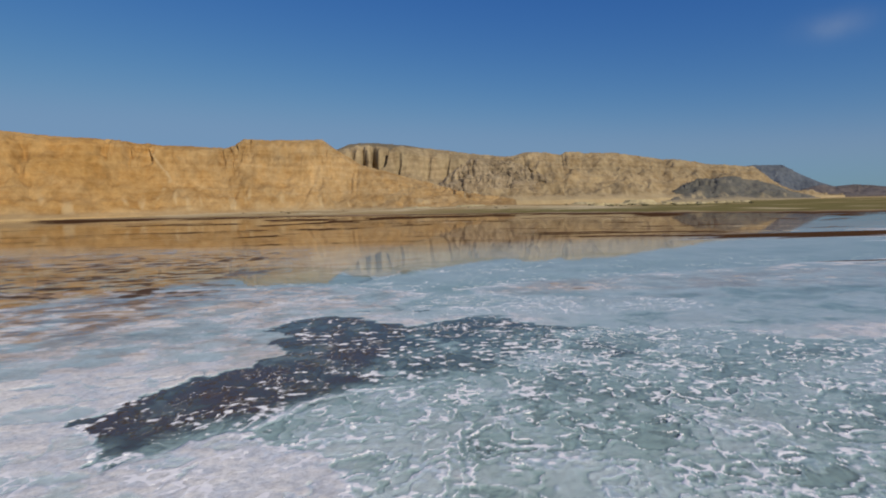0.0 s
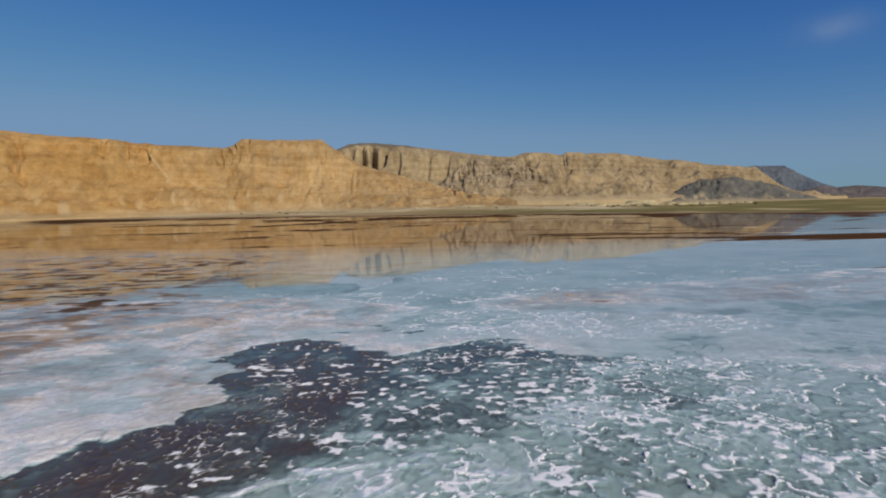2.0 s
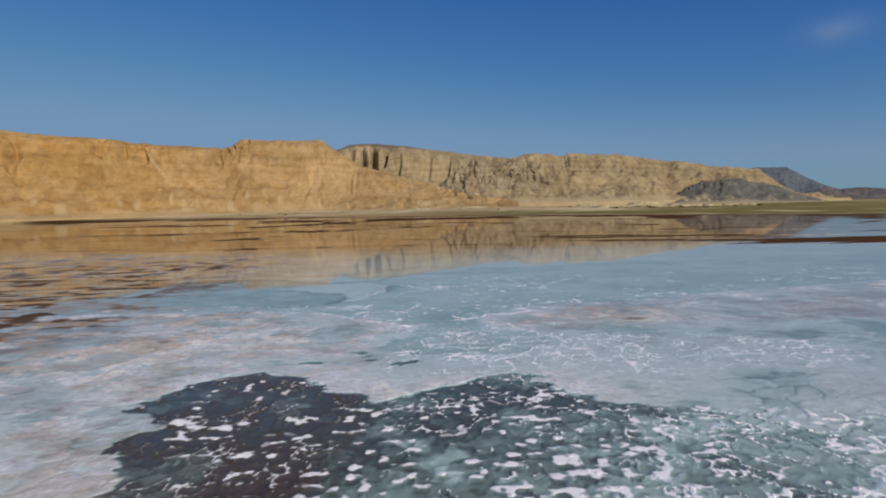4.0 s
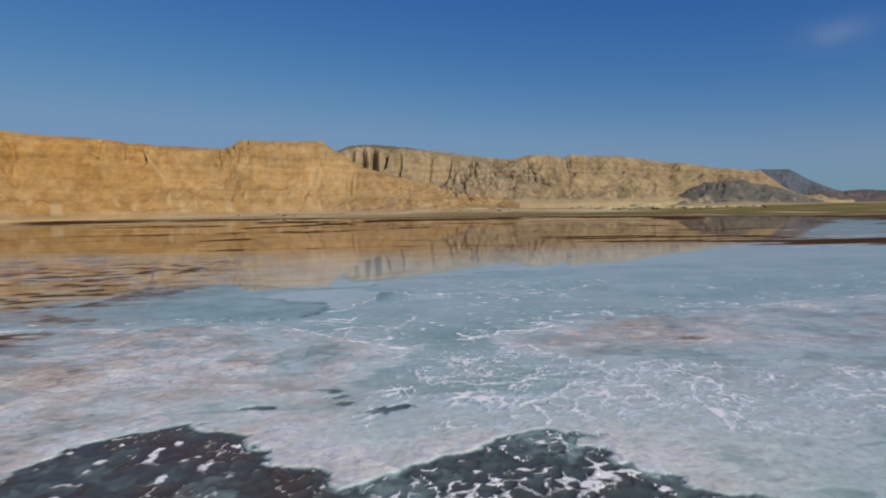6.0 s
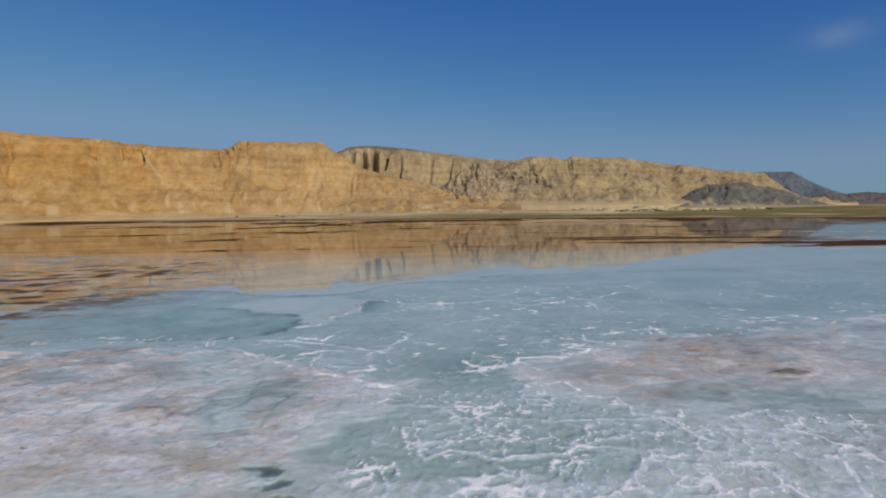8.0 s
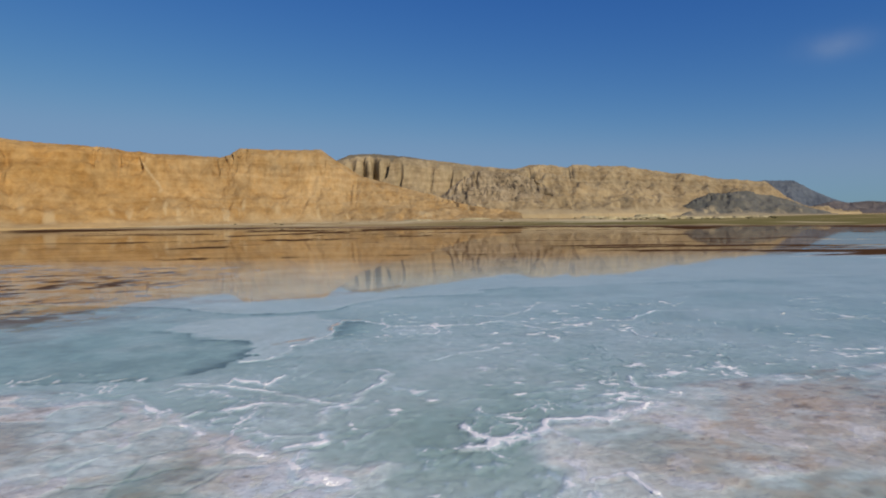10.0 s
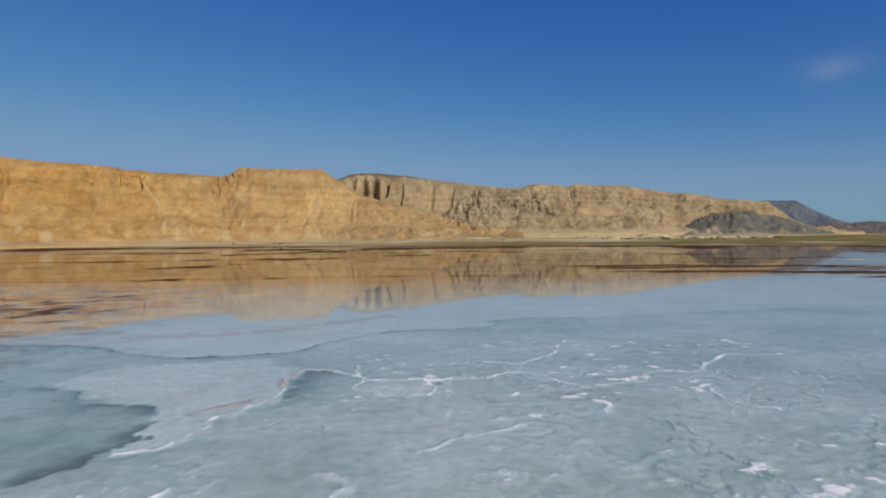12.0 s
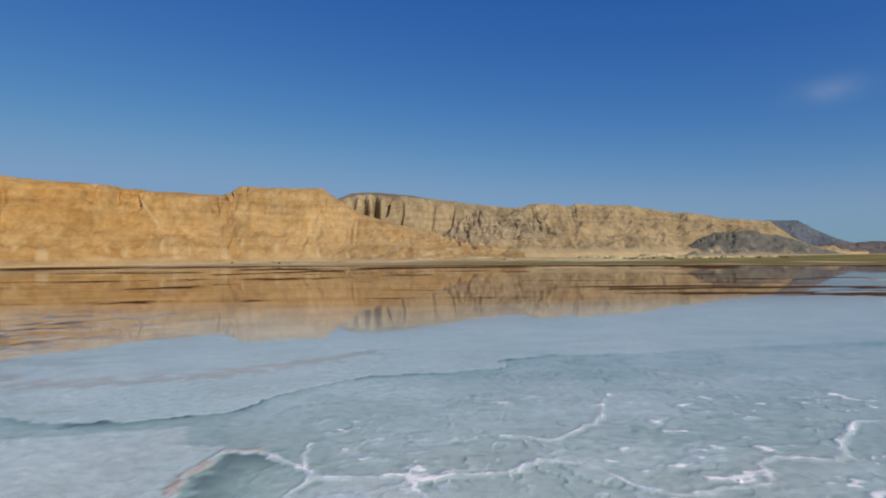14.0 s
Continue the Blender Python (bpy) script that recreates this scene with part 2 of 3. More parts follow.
SALT = salt_material()
BRINE = water_material()
ROCK_GOLD = rock_material("golden_rock", (0.29, 0.165, 0.060), (0.37, 0.228, 0.090), (0.43, 0.285, 0.13), (0.47, 0.335, 0.17), spots=0.12)
ROCK_GREY = rock_material("grey_tan_rock", (0.21, 0.142, 0.070), (0.29, 0.205, 0.105), (0.36, 0.265, 0.145), (0.43, 0.335, 0.19), spots=0.25)
ROCK_CANYON = rock_material("canyon_rock", (0.20, 0.142, 0.078), (0.29, 0.213, 0.118), (0.37, 0.28, 0.16), (0.42, 0.33, 0.19))
ROCK_DARK = rock_material("dark_rock", (0.14, 0.102, 0.060), (0.22, 0.162, 0.095), (0.31, 0.235, 0.14), (0.44, 0.35, 0.22), 14.0, 40.0, 0.9)
ROCK_BLUE = rock_material("slate_rock", (0.075, 0.09, 0.11), (0.10, 0.115, 0.135), (0.125, 0.14, 0.155), (0.15, 0.16, 0.165), 30.0, 120.0)
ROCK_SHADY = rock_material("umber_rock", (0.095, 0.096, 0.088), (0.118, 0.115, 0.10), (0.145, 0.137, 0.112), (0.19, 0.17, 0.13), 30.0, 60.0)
ROCK_DUSK = rock_material("dusky_rock", (0.135, 0.115, 0.105), (0.16, 0.135, 0.118), (0.185, 0.155, 0.13), (0.20, 0.165, 0.135), 30.0, 120.0)
ROCK_CREAM = rock_material("cream_marl", (0.33, 0.26, 0.13), (0.43, 0.35, 0.19), (0.50, 0.42, 0.25), (0.50, 0.42, 0.25), 5.0, 20.0)

# ---- ground: salt pans, mud bars and the plain, one sheet ----
def spread_out(values, stages):
    """values carried on with growing gaps: stages of (reach, growth)."""
    values, gap = list(values), values[-1] - values[-2]
    for reach, growth in stages:
        while values[-1] < reach:
            gap *= growth
            values.append(values[-1] + gap)
    return values


middle_x = spread_out(np.arange(-28, 40, 0.17), ((110, 1.012), (4500, 1.09)))
west = spread_out((27.83, 28.0), ((90, 1.012), (4500, 1.09)))[2:]
xs = np.array([-v for v in west[::-1]] + middle_x)
south = spread_out((-33.83, -33.6), ((3000, 1.16),))[2:]
ys = np.array([-v for v in south[::-1]] + spread_out(np.arange(33.6, 172, 0.23), ((420, 1.02), (4600, 1.036))))
GX, GY = np.meshgrid(xs, ys)

# outlines on the ground: the netted pool, its dark floor and the half-dark one, salt flats and basins beyond
POOL = [(-27.7, 50.4), (-32, 52.3), (-29.4, 60.3), (-27.5, 63.5), (-24.5, 66.5), (-22.6, 68.6), (-20.1, 69.5), (-20.1, 72.5), (-17.5, 74.9), (-18.1, 78.7),
        (-21.3, 83), (-18.5, 86.5), (-23.8, 91.6), (-19.5, 98.5), (-13.5, 102), (-10, 98.2), (-5.8, 93.8), (-1.4, 91.5), (0.5, 90), (3.6, 92.4), (8.5, 94.3), (12.2, 97.4),
        (15.4, 98.4), (16.9, 96), (18.8, 90.4), (24.5, 86.2), (42, 84), (56, 74), (90, 66), (120, 20), (-3.5, 20), (-4.4, 36.6), (-5.4, 39.2), (-7.9, 44.1), (-12.7, 45.5),
        (-14.2, 48.8), (-17.3, 48.6), (-23.5, 44.3), (-25.1, 42.6), (-26.7, 46.2)]
DARK = [(-34, 46), (-34, 62), (-24, 76), (-26, 92), (-20, 103), (-12, 104), (-1, 92), (-2.5, 84), (-3, 74), (-6, 63), (-11, 56), (-18, 52), (-24, 46)]
DIM = [(-6, 60), (-6, 92), (0, 92), (3, 94), (15, 100), (20, 94), (27, 85), (24, 79), (18, 74), (14, 68), (6, 61)]
TEAL_PATCH = [(23, 77.5), (27.8, 79.6), (34.6, 79.3), (37.6, 78.1), (34, 72), (31.8, 70.1), (28, 67.9), (21.3, 69.1)]
BASIN = [(-3, 111), (3, 119), (5, 124.6), (3.4, 123.3), (-0.3, 126.5), (-4, 128.2), (-9.8, 134), (-16, 137), (-23, 140), (-60, 141), (-200, 150), (-400, 700), (400, 700), (200, 175),
         (80, 150), (45, 139.6), (34, 138.3), (28, 136.3), (23.6, 132.8), (20.4, 130.9), (16.1, 129.2), (15.5, 124), (15.5, 120.6), (22, 117), (27, 110), (18, 105), (4, 106)]
NET = [(-3, 99), (0, 112), (2, 122), (14, 122), (24, 117), (45, 113), (62, 104), (58, 96), (30, 94), (20, 99), (10, 97), (3, 95)]
POND = [(-2.8, 163.5), (-2.9, 165.9), (-2.6, 170.2), (-0.2, 170.6), (2.7, 169.4), (4.5, 166.9), (4.4, 165.2), (3.4, 163), (2, 160), (-2, 158)]
GREY = [(-60, 170), (-29.4, 169.6), (-25.4, 166.8), (-21, 165.3), (-18.2, 161), (-14, 160.1), (-11.9, 157.9), (-10.1, 154.6), (-9.4, 149.2), (-16, 143), (-60, 146)]
PLATE = [(3.4, 163), (6.9, 160.5), (10.2, 160.2), (10.9, 162.9), (9.9, 165.6), (5.7, 165.3)]
SHELF = [(-10.1, 154.6), (-9.7, 149.2), (-7.1, 150.1), (-5.6, 153.8), (-6.1, 155.5), (-3.5, 159), (-1.9, 162.3), (-3, 167.4), (-2.7, 171.1), (-9, 176), (-22, 174), (-25, 167.3), (-20.6, 165.6), (-17.6, 161.4), (-13.6, 160.5)]
LEDGE_X = [-200, -60, -35, -25.4, -24, -19, -12, -6.7, -3.9, -2.1, 0.4, 4.7, 13.9, 19.9, 21.9, 28.7, 36.8, 60, 200]
LEDGE_Y = [215, 193, 186.7, 183, 181.2, 178.4, 178.1, 179.9, 182.1, 184.6, 188.3, 193.1, 194, 195.4, 200.6, 203.8, 203, 207, 225]
# crest lines of salt, with their half width
RIDGES = [
    (0.20, [(10.8, 130.5), (11.2, 129), (12.5, 128.2), (14.9, 129.1), (16.1, 129.5), (16.7, 131.2), (18.5, 131.3), (20.4, 130.9), (21.8, 131.5), (23.6, 132.8), (25, 134)]),
    (0.30, [(10.8, 127.1), (12.3, 127.1), (12.5, 128.2)]),
    (0.22, [(-9.8, 134), (-4, 128.2), (-0.3, 126.5), (1.4, 124.4), (3.4, 123.3), (4.8, 123.8), (5, 125.1)]),
    (0.16, [(15.8, 120.7), (16.8, 122.7), (18.8, 123.2), (19, 122.2), (19.6, 120.3)]),
    (0.14, [(26.2, 140.7), (25.6, 137.6), (27, 136.7)]),
    (0.30, [(23.3, 157.4), (24.2, 156.2), (23.5, 154.9)]),
    (0.20, [(1, 132.2), (0.6, 134.7), (2.5, 136), (3.2, 138.6), (4.7, 140.8), (5.2, 143.9), (3.7, 145.5)]),
    (0.14, [(2.1, 135.8), (0.6, 136.2), (-1.9, 138.2), (-6.5, 140.7), (-11.8, 141.9)]),
    (0.16, [(-0.4, 127.9), (1.9, 128.8), (1.1, 129.9), (-1, 129.9), (-4, 130.6)]),
    (0.16, [(-12.8, 142.5), (-8.2, 142), (-8.5, 143.7), (-4.6, 141.2), (-4.3, 143.8)]),
    (0.22, [(-6.3, 135.5), (-3.1, 136.7), (-1, 136.1)]),
    (0.22, [(-15.2, 139.4), (-10.4, 134.2), (-9.1, 134.1), (-8.3, 135.3)]),
    (0.20, [(23, 134.4), (26.6, 133.3), (28.4, 135.4), (27.3, 136)]),
    (0.13, [(24.8, 136.2), (25.8, 134.7)]),
    (0.10, [(9.2, 147.7), (11.4, 149.8), (16.6, 152.3)]),
    (0.12, [(-9.4, 149.2), (-7.1, 150.1), (-5.6, 153.8), (-6, 155.5), (-3.5, 159), (-2.2, 162.3), (-3, 167.4), (-2, 170.8), (0.6, 170.2), (3.9, 166.8), (3.2, 171.7)]),
    (0.16, [(3.9, 166.8), (5.7, 165.3), (9.9, 165.6), (10.7, 164.8), (12.5, 165.6), (16.7, 165.6), (18, 167.6), (19.9, 166.8), (22.5, 163), (24.6, 161.9), (29.8, 162.9), (30.7, 165.7), (33, 166.7),
            (36.2, 165.6), (38.2, 168.4), (43.4, 173.2), (49.5, 172.4)]),
    (0.11, [(4.4, 166.6), (4.5, 165.2), (3.4, 163), (6.9, 160.5), (10.2, 160.2), (10.9, 162.9), (9.9, 165.6)]),
    (0.14, [(16.4, 172.6), (19.6, 170.6), (24.1, 174.6), (26, 178.8), (28.3, 182.9)]),
    (0.14, [(34.4, 159.7), (33.7, 156.6), (35, 155.2), (36.2, 153.8)]),
    (0.28, [(21.3, 158.8), (22.3, 158.6)]),
    (0.2, [(16.3, 159.6), (17.5, 159.8)]),
    (0.13, [(11.3, 154.4), (11.6, 156), (13, 155.8)]),
    (0.13, [(5.5, 111.6), (6.3, 109.4), (7.9, 110.2), (10.6, 108.8), (14.6, 109.1), (16.2, 110.3), (18, 109.6), (20.2, 108.8)]),
    (0.10, [(3.2, 118.9), (10, 117.7), (10.7, 115.5), (15.6, 114.5), (19.8, 114.6), (23.3, 113.9), (23.9, 111.4), (24.4, 110)]),
    (0.16, [(13.4, 102.9), (16.7, 104.4), (19.5, 108.1), (21.1, 107), (26.9, 106.9)]),
    (0.15, [(32, 108.4), (29.8, 104.8), (29.3, 103.1)]),
    (0.12, [(20.1, 108.5), (20.1, 105.7), (21.9, 104.7), (20.6, 102.9)]),
    (0.30, [(-14.6, 49.5), (-13, 52), (-10.9, 56), (-5.4, 59.1), (-1.1, 59.5)]),
]


def lips(x, y, size, levels, seed):
    """Rims of salt plates: metres up from a plate's own rim, metres down to the next higher rim, and the level."""
    q = levels * fbm(x, y, size, seed, 4, 0.52) + 0.12 * fbm(x, y, 1.0, seed + 7, 3)
    gy, gx = np.gradient(q, y[:, 0], x[0])
    slope = np.maximum(np.hypot(gx, gy), 0.12)
    f = q - np.floor(q)
    return f / slope, (1 - f) / slope, np.floor(q)


def ground_fields(x, y):
    rough = fbm(x, y, 1.6, 31, 4)
    slow = fbm(x, y, 18, 41, 3)
    wx = x + 2.4 * fbm(x, y, 7, 11, 4) + 0.6 * fbm(x, y, 1.3, 12, 3)
    wy = y + 2.2 * fbm(x, y, 7, 21, 4) + 0.6 * fbm(x, y, 1.3, 22, 3)
    # ragged outlines for the large shapes, finer ones for the crests
    tooth = terrace(fbm(x * 0.6, y, 2.2, 25, 3), 3, 0.3)
    ex, ey = x + 0.9 * fbm(x, y, 2.4, 13, 4) + 1.9 * tooth, y + 0.9 * fbm(x, y, 2.4, 23, 4) + 0.5 * tooth
    mx, my = x + 0.55 * fbm(x, y, 1.5, 14, 4), y + 0.55 * fbm(x, y, 1.5, 24, 4)
    swell = fbm(wx, wy, 13, 45, 4)
    lobes = terrace(swell, 7, 0.12)
    edge, who = cells(wx, wy, 3.6, 51)
    fine_edge, fine_who = cells(x + 0.7 * rough, y + 0.5 * fbm(x, y, 0.9, 33, 3), 1.5, 56)
    up, down, level = lips(wx * 0.35 + x * 0.65, wy * 0.35 + y * 0.65, 7.5, 4.0, 71)
    broken = fbm(x, y, 3.0, 61, 3)
    patch = fbm(x, y, 15, 81, 3)
    pool, dark, dim = inside_distance(ex, ey, POOL), inside_distance(wx, wy, DARK), inside_distance(wx, wy, DIM)
    basin, netted, grey = inside_distance(ex, ey, BASIN), inside_distance(wx, wy, NET), inside_distance(ex, ey, GREY)
    # depth: height of the bed against the brine, first of the salt plates just at its level
    depth = 0.0 + 0.025 * step(2, -14, x) + 0.085 * lobes + 0.02 * rough + 0.035 * (who - 0.5) - 0.12 * step(0.06, 0.24, fbm(x * 0.7, y, 5, 47, 5))
    crust = step(0.3, -0.3, pool)
    depth = depth + 0.07 * fbm(x * 0.8, y, 1.5, 35, 4, 0.7)
    cracked = step(-0.15, 0.15, fbm(x, y, 6, 49, 3)) * step(128, 118, y + 0.3 * x) + step(10, 4, x) * step(112, 120, y) * step(142, 137, y)
    depth = depth - 0.10 * step(0.22, 0.04, edge + 0.12 * rough) * np.minimum(cracked, 1) + 0.05 * (who - 0.5) * np.minimum(cracked, 1) - 0.08 * step(0.10, 0.02, fine_edge) * step(0.0, 0.2, broken) * step(60, 46, y)
    depth = depth - 0.13 * step(18, 32, x) * step(78, 86, y) * step(124, 112, y)
    depth = depth - 0.055 * step(14, 24, x) * step(106, 114, y) * step(152, 142, y) - 0.012 * step(0, -10, x) * step(95, 105, y)
    depth = depth + (-0.10 + 0.05 * lobes + 0.012 * level + 0.02 * rough - depth) * step(-3, 3, netted)
    # the netted pool: low plates with rims, darker to the west and the north
    inner = -0.22 + 0.045 * np.clip(level, -3, 3) + 0.04 * (who - 0.5) + 0.04 * slow - 0.06 * step(0.8, 0.1, down)
    inner = inner + 0.07 * step(24, 36, x) * step(60, 75, y) + 0.03 * step(56, 44, y)
    inner = inner - 0.12 * step(-0.6, 0.6, inside_distance(ex, ey, TEAL_PATCH))
    half_dark = step(-5, 4, dim + 3 * slow)
    inner = inner - half_dark * (0.11 + 0.09 * step(72, 84, y) + 0.05 * (fine_who - 0.5))
    full_dark = step(-2.5, 3.0, dark + 2.0 * patch)
    inner = inner + (-0.57 + 0.22 * (who - 0.5) + 0.14 * (fine_who - 0.5) - 0.10 * step(0.5, 0.0, down) + 0.06 * np.clip(level, -2, 2) - inner) * full_dark
    film = step(0.12, 0.45, fbm(wx, wy, 3.2, 85, 4)) * step(-0.2, 0.3, fbm(x, y, 9, 87, 2) + 0.1)
    inner = inner + film * (0.10 + 0.08 * half_dark) * (1 - full_dark)
    depth = depth + (inner - depth) * (1 - crust)
    island = line_distance(ex, ey, [(-18, 87), (-12.7, 85), (-8.8, 83), (-5, 81)])
    shelf = ey - np.interp(ex, LEDGE_X, LEDGE_Y)
    fade = step(42, 26, x)
    low = -0.19 + 0.07 * lobes + 0.012 * np.clip(level, -3, 3) + 0.01 * rough - 0.04 * step(8, -18, x) * step(141, 150, y)
    low = low - 0.06 * np.exp(-((x - 10) / 10) ** 2 - ((y - 130) / 16) ** 2)
    low = low + (-0.125 + 0.06 * lobes - low) * step(-0.1, 0.3, shelf)
    low = low - 0.24 * np.exp(-np.abs(shelf) / 0.8) * (shelf < 0) * fade * (0.5 + 0.8 * step(-0.3, 0.4, broken))
    low = low + (-0.12 + 0.05 * lobes + 0.02 * broken - low) * step(-0.2, 0.4, inside_distance(ex, ey, SHELF)) + 0.08 * step(-0.2, 0.4, inside_distance(mx, my, PLATE))
    low = low - (0.03 + 0.05 * broken) * step(-0.2, 0.5, grey) * step(-60, -20, x) - 0.20 * step(-34, -20, x) * np.exp(-np.maximum(grey, 0) / 0.9) * (grey > 0) * step(-0.3, 0.3, broken + 0.2)
    bank = line_distance(mx, my, [(-7.8, 157.1), (-4.6, 159.5), (-2.8, 162), (-2.8, 167), (-2, 170.4), (0, 170.6)])
    low = low - 0.15 * step(-0.1, 0.6, inside_distance(mx, my, POND)) * step(4.5, 0.5, bank)
    low = np.maximum(low, -0.03 - 0.50 * np.abs(bank) + 0.22 * rough)
    low = low - 0.07 * step(0.5, 0.1, down) * step(6, 22, x + 0.5 * (y - 150)) * step(-0.1, 0.3, broken)
    depth = depth + (low - depth) * step(0, 1.6, basin)
    # crest: how far a place lies within a line of salt, in metres; the drawn lines, plate rims and scattered lumps
    crest = np.full(x.shape, -1.0)
    for half, line in RIDGES:
        d = line_distance(mx, my, line)
        crest = np.maximum(crest, half * (0.42 + 1.3 * rough + 0.8 * broken) - d)
        depth = np.maximum(depth, np.where(d < half * 2.2, -0.06 - 0.05 * d / half, -9))
    thick = np.clip(0.07 + 0.32 * fbm(x, y, 1.4, 62, 3) + 0.10 * broken, -0.25, 0.32)
    rims = np.minimum(thick - up, 0.5)
    thin = np.minimum(0.02 + 0.12 * broken - up, 0.2)
    glitter = np.exp(-((x - 9) / 4.5) ** 2 - ((y - 104) / 3.5) ** 2)
    webs = np.minimum(0.12 * glitter + 0.22 * fbm(x, y, 1.8, 64, 3) - fine_edge, 0.3 * (broken + 0.2))
    lumps = 0.5 * (fbm(x * 0.75, y, 0.8, 91, 2, 0.4) - 0.47)
    in_pool = np.minimum(pool - 0.3, 1.0)
    bright = step(-8, 22, x) + 0.0 * y
    some = 1.2 * (0.28 + 0.45 * bright - patch)
    crest = np.maximum(crest, np.minimum(np.minimum(np.minimum(rims + 0.06 * bright - 0.10 * np.maximum(half_dark, full_dark), 0.35), in_pool), some - 0.3 * full_dark))
    crest = np.maximum(crest, np.minimum(np.minimum(webs + 0.02 * bright, in_pool), 1.3 * (fbm(x, y, 9, 83, 3) + 0.02 + 0.5 * half_dark * step(80, 88, y) - 0.30 * full_dark * step(-6, -14, x))))
    crest = np.maximum(crest, np.minimum(np.minimum(lumps + 0.05 * half_dark * step(90, 80, y) - 0.02 * step(80, 90, y), in_pool), fbm(x, y, 6, 95, 3) + 0.16 + 0.25 * half_dark - 0.22 * full_dark * step(-8, -16, x)))
    crest = np.maximum(crest, np.minimum(np.minimum(0.16 + 0.3 * rough - np.abs(pool), 0.6 * broken + 0.1), 0.5 - 0.8 * (y > 60)))
    crest = np.maximum(crest, np.minimum(-0.06 + 0.5 * rough + 0.35 * broken - 0.16 * island, 0.25))
    veins = np.minimum(0.01 + 0.10 * broken - np.minimum(fine_edge, up), in_pool)
    crest = np.maximum(crest, np.minimum(veins, 0.9 * full_dark - 0.75 + 0.5 * fbm(x, y, 5, 84, 3)))
    lines = np.minimum(0.02 + 0.13 * broken - edge, broken * 1.5 + 0.2)
    crest = np.maximum(crest, np.minimum(np.maximum(thin + 0.05, lines + 0.02), netted - 0.5))
    crest = np.maximum(crest, np.minimum(np.minimum(webs - 0.02, netted), 1.5 * (-0.05 + glitter - patch)))
    rim = np.minimum(np.minimum(basin + 1.0, (6 - basin) * 0.3), (147 - y) * 0.2)
    crest = np.maximum(crest, np.minimum(np.minimum(np.maximum(lines, webs), rim), 0.8 * broken - 0.1))
    crest = np.maximum(crest, np.minimum(np.minimum(thin, basin - 3), np.minimum((186 - y) * 0.1, 1.5 * (-0.15 + 0.25 * step(8, 30, x) - patch))))
    nearest = np.minimum(0.05 + 0.25 * fbm(x, y, 1.7, 66, 3) - fine_edge, 0.3 + broken)
    crest = np.maximum(crest, np.minimum(np.minimum(nearest, -pool), 24 - y * 0.5 + 3 * broken))
    fleck = np.minimum(0.5 * (fbm(x * 0.6, y, 0.9, 92, 3) - 0.53), np.minimum(np.minimum(basin - 2, (182 - y) * 0.1), (x - 2) * 0.1))
    crest = np.maximum(crest, np.minimum(fleck, fbm(x, y, 9, 97, 2) + 0.05))
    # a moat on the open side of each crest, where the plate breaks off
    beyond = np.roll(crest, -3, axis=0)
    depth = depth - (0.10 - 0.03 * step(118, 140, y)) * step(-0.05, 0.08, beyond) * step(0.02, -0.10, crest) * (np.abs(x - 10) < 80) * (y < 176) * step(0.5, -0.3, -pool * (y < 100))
    # small dark pools in the crust
    for cx, cy, rx, ry in ((-4.2, 108.3, 1.5, 1.1), (-2.6, 106.9, 1.2, 0.9), (-1.2, 105.0, 1.5, 0.8), (1.6, 102.6, 2.6, 1.0), (-9, 104.6, 1.3, 0.5), (-11.5, 101.9, 1.0, 0.4)):
        hole = 0.75 - np.hypot((ex - cx) / rx, (ey - cy) / ry) + 0.9 * rough + 0.8 * broken
        depth, crest = depth - (0.30 + 0.2 * rough) * step(-0.05, 0.25, hole), crest - 0.6 * step(0.3, 0.7, hole)
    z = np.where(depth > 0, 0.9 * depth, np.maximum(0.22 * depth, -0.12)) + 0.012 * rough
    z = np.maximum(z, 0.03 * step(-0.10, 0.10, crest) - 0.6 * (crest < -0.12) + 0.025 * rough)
    stain = 0.30 + 0.5 * step(-10, -45, x) * step(60, 100, y) + 0.6 * step(0, -4, basin) * step(100, 112, y)
    # far brown flats under a film of brine, with low bars
    far = step(225, 300, y + 16 * fbm(x, y, 40, 101, 3) - 0.25 * np.abs(x - 10))
    bars = fbm(x * 0.13, y, 28, 111, 4)
    z = z + (-0.16 + 0.05 * rough - z) * far
    mud = far * 0.97
    skew = y + 0.42 * (x - 130)
    spit = step(40, 120, x + 60 * bars) * step(262, 285, skew) * step(400, 350, skew) * step(-0.12, 0.10, fbm(x * 0.10, y, 11, 113, 4) + 0.3 * np.exp(-((skew - 306) / 14) ** 2))
    spit = np.maximum(spit, 0.7 * step(0.30, 0.46, bars) * step(320, 520, y))
    spit = np.maximum(spit, np.exp(-((x - 142) / 17) ** 2 - ((y - 161) / 1.6) ** 2))
    strokes = ((-219, 498, 50, 8, 0.39), (-99, 533, 16, 7, 0.46), (12, 356, 17, 4, 0.34), (-16, 444, 8, 5, 0.4), (96, 433, 32, 6, 0.45), (170, 382, 33, 6, 0.43), (183, 313, 30, 4, 0.36),
               (178, 283, 26, 3.5, 0.32), (-159, 319, 14, 2, 0.26), (-126, 287, 14, 1.4, 0.24), (-117, 308, 20, 1.6, 0.26), (-530, 964, 190, 40, 0.6), (86, 950, 70, 36, 0.95), (-330, 640, 150, 10, 0.5))
    for cx, cy, rx, ry, tilt in strokes:
        spit = np.maximum(spit, np.exp(-((x - cx) / rx) ** 4 - ((y - cy + tilt * (x - cx)) / ry) ** 2) * step(-0.7, 0.0, bars))
    bleached = np.zeros(x.shape)
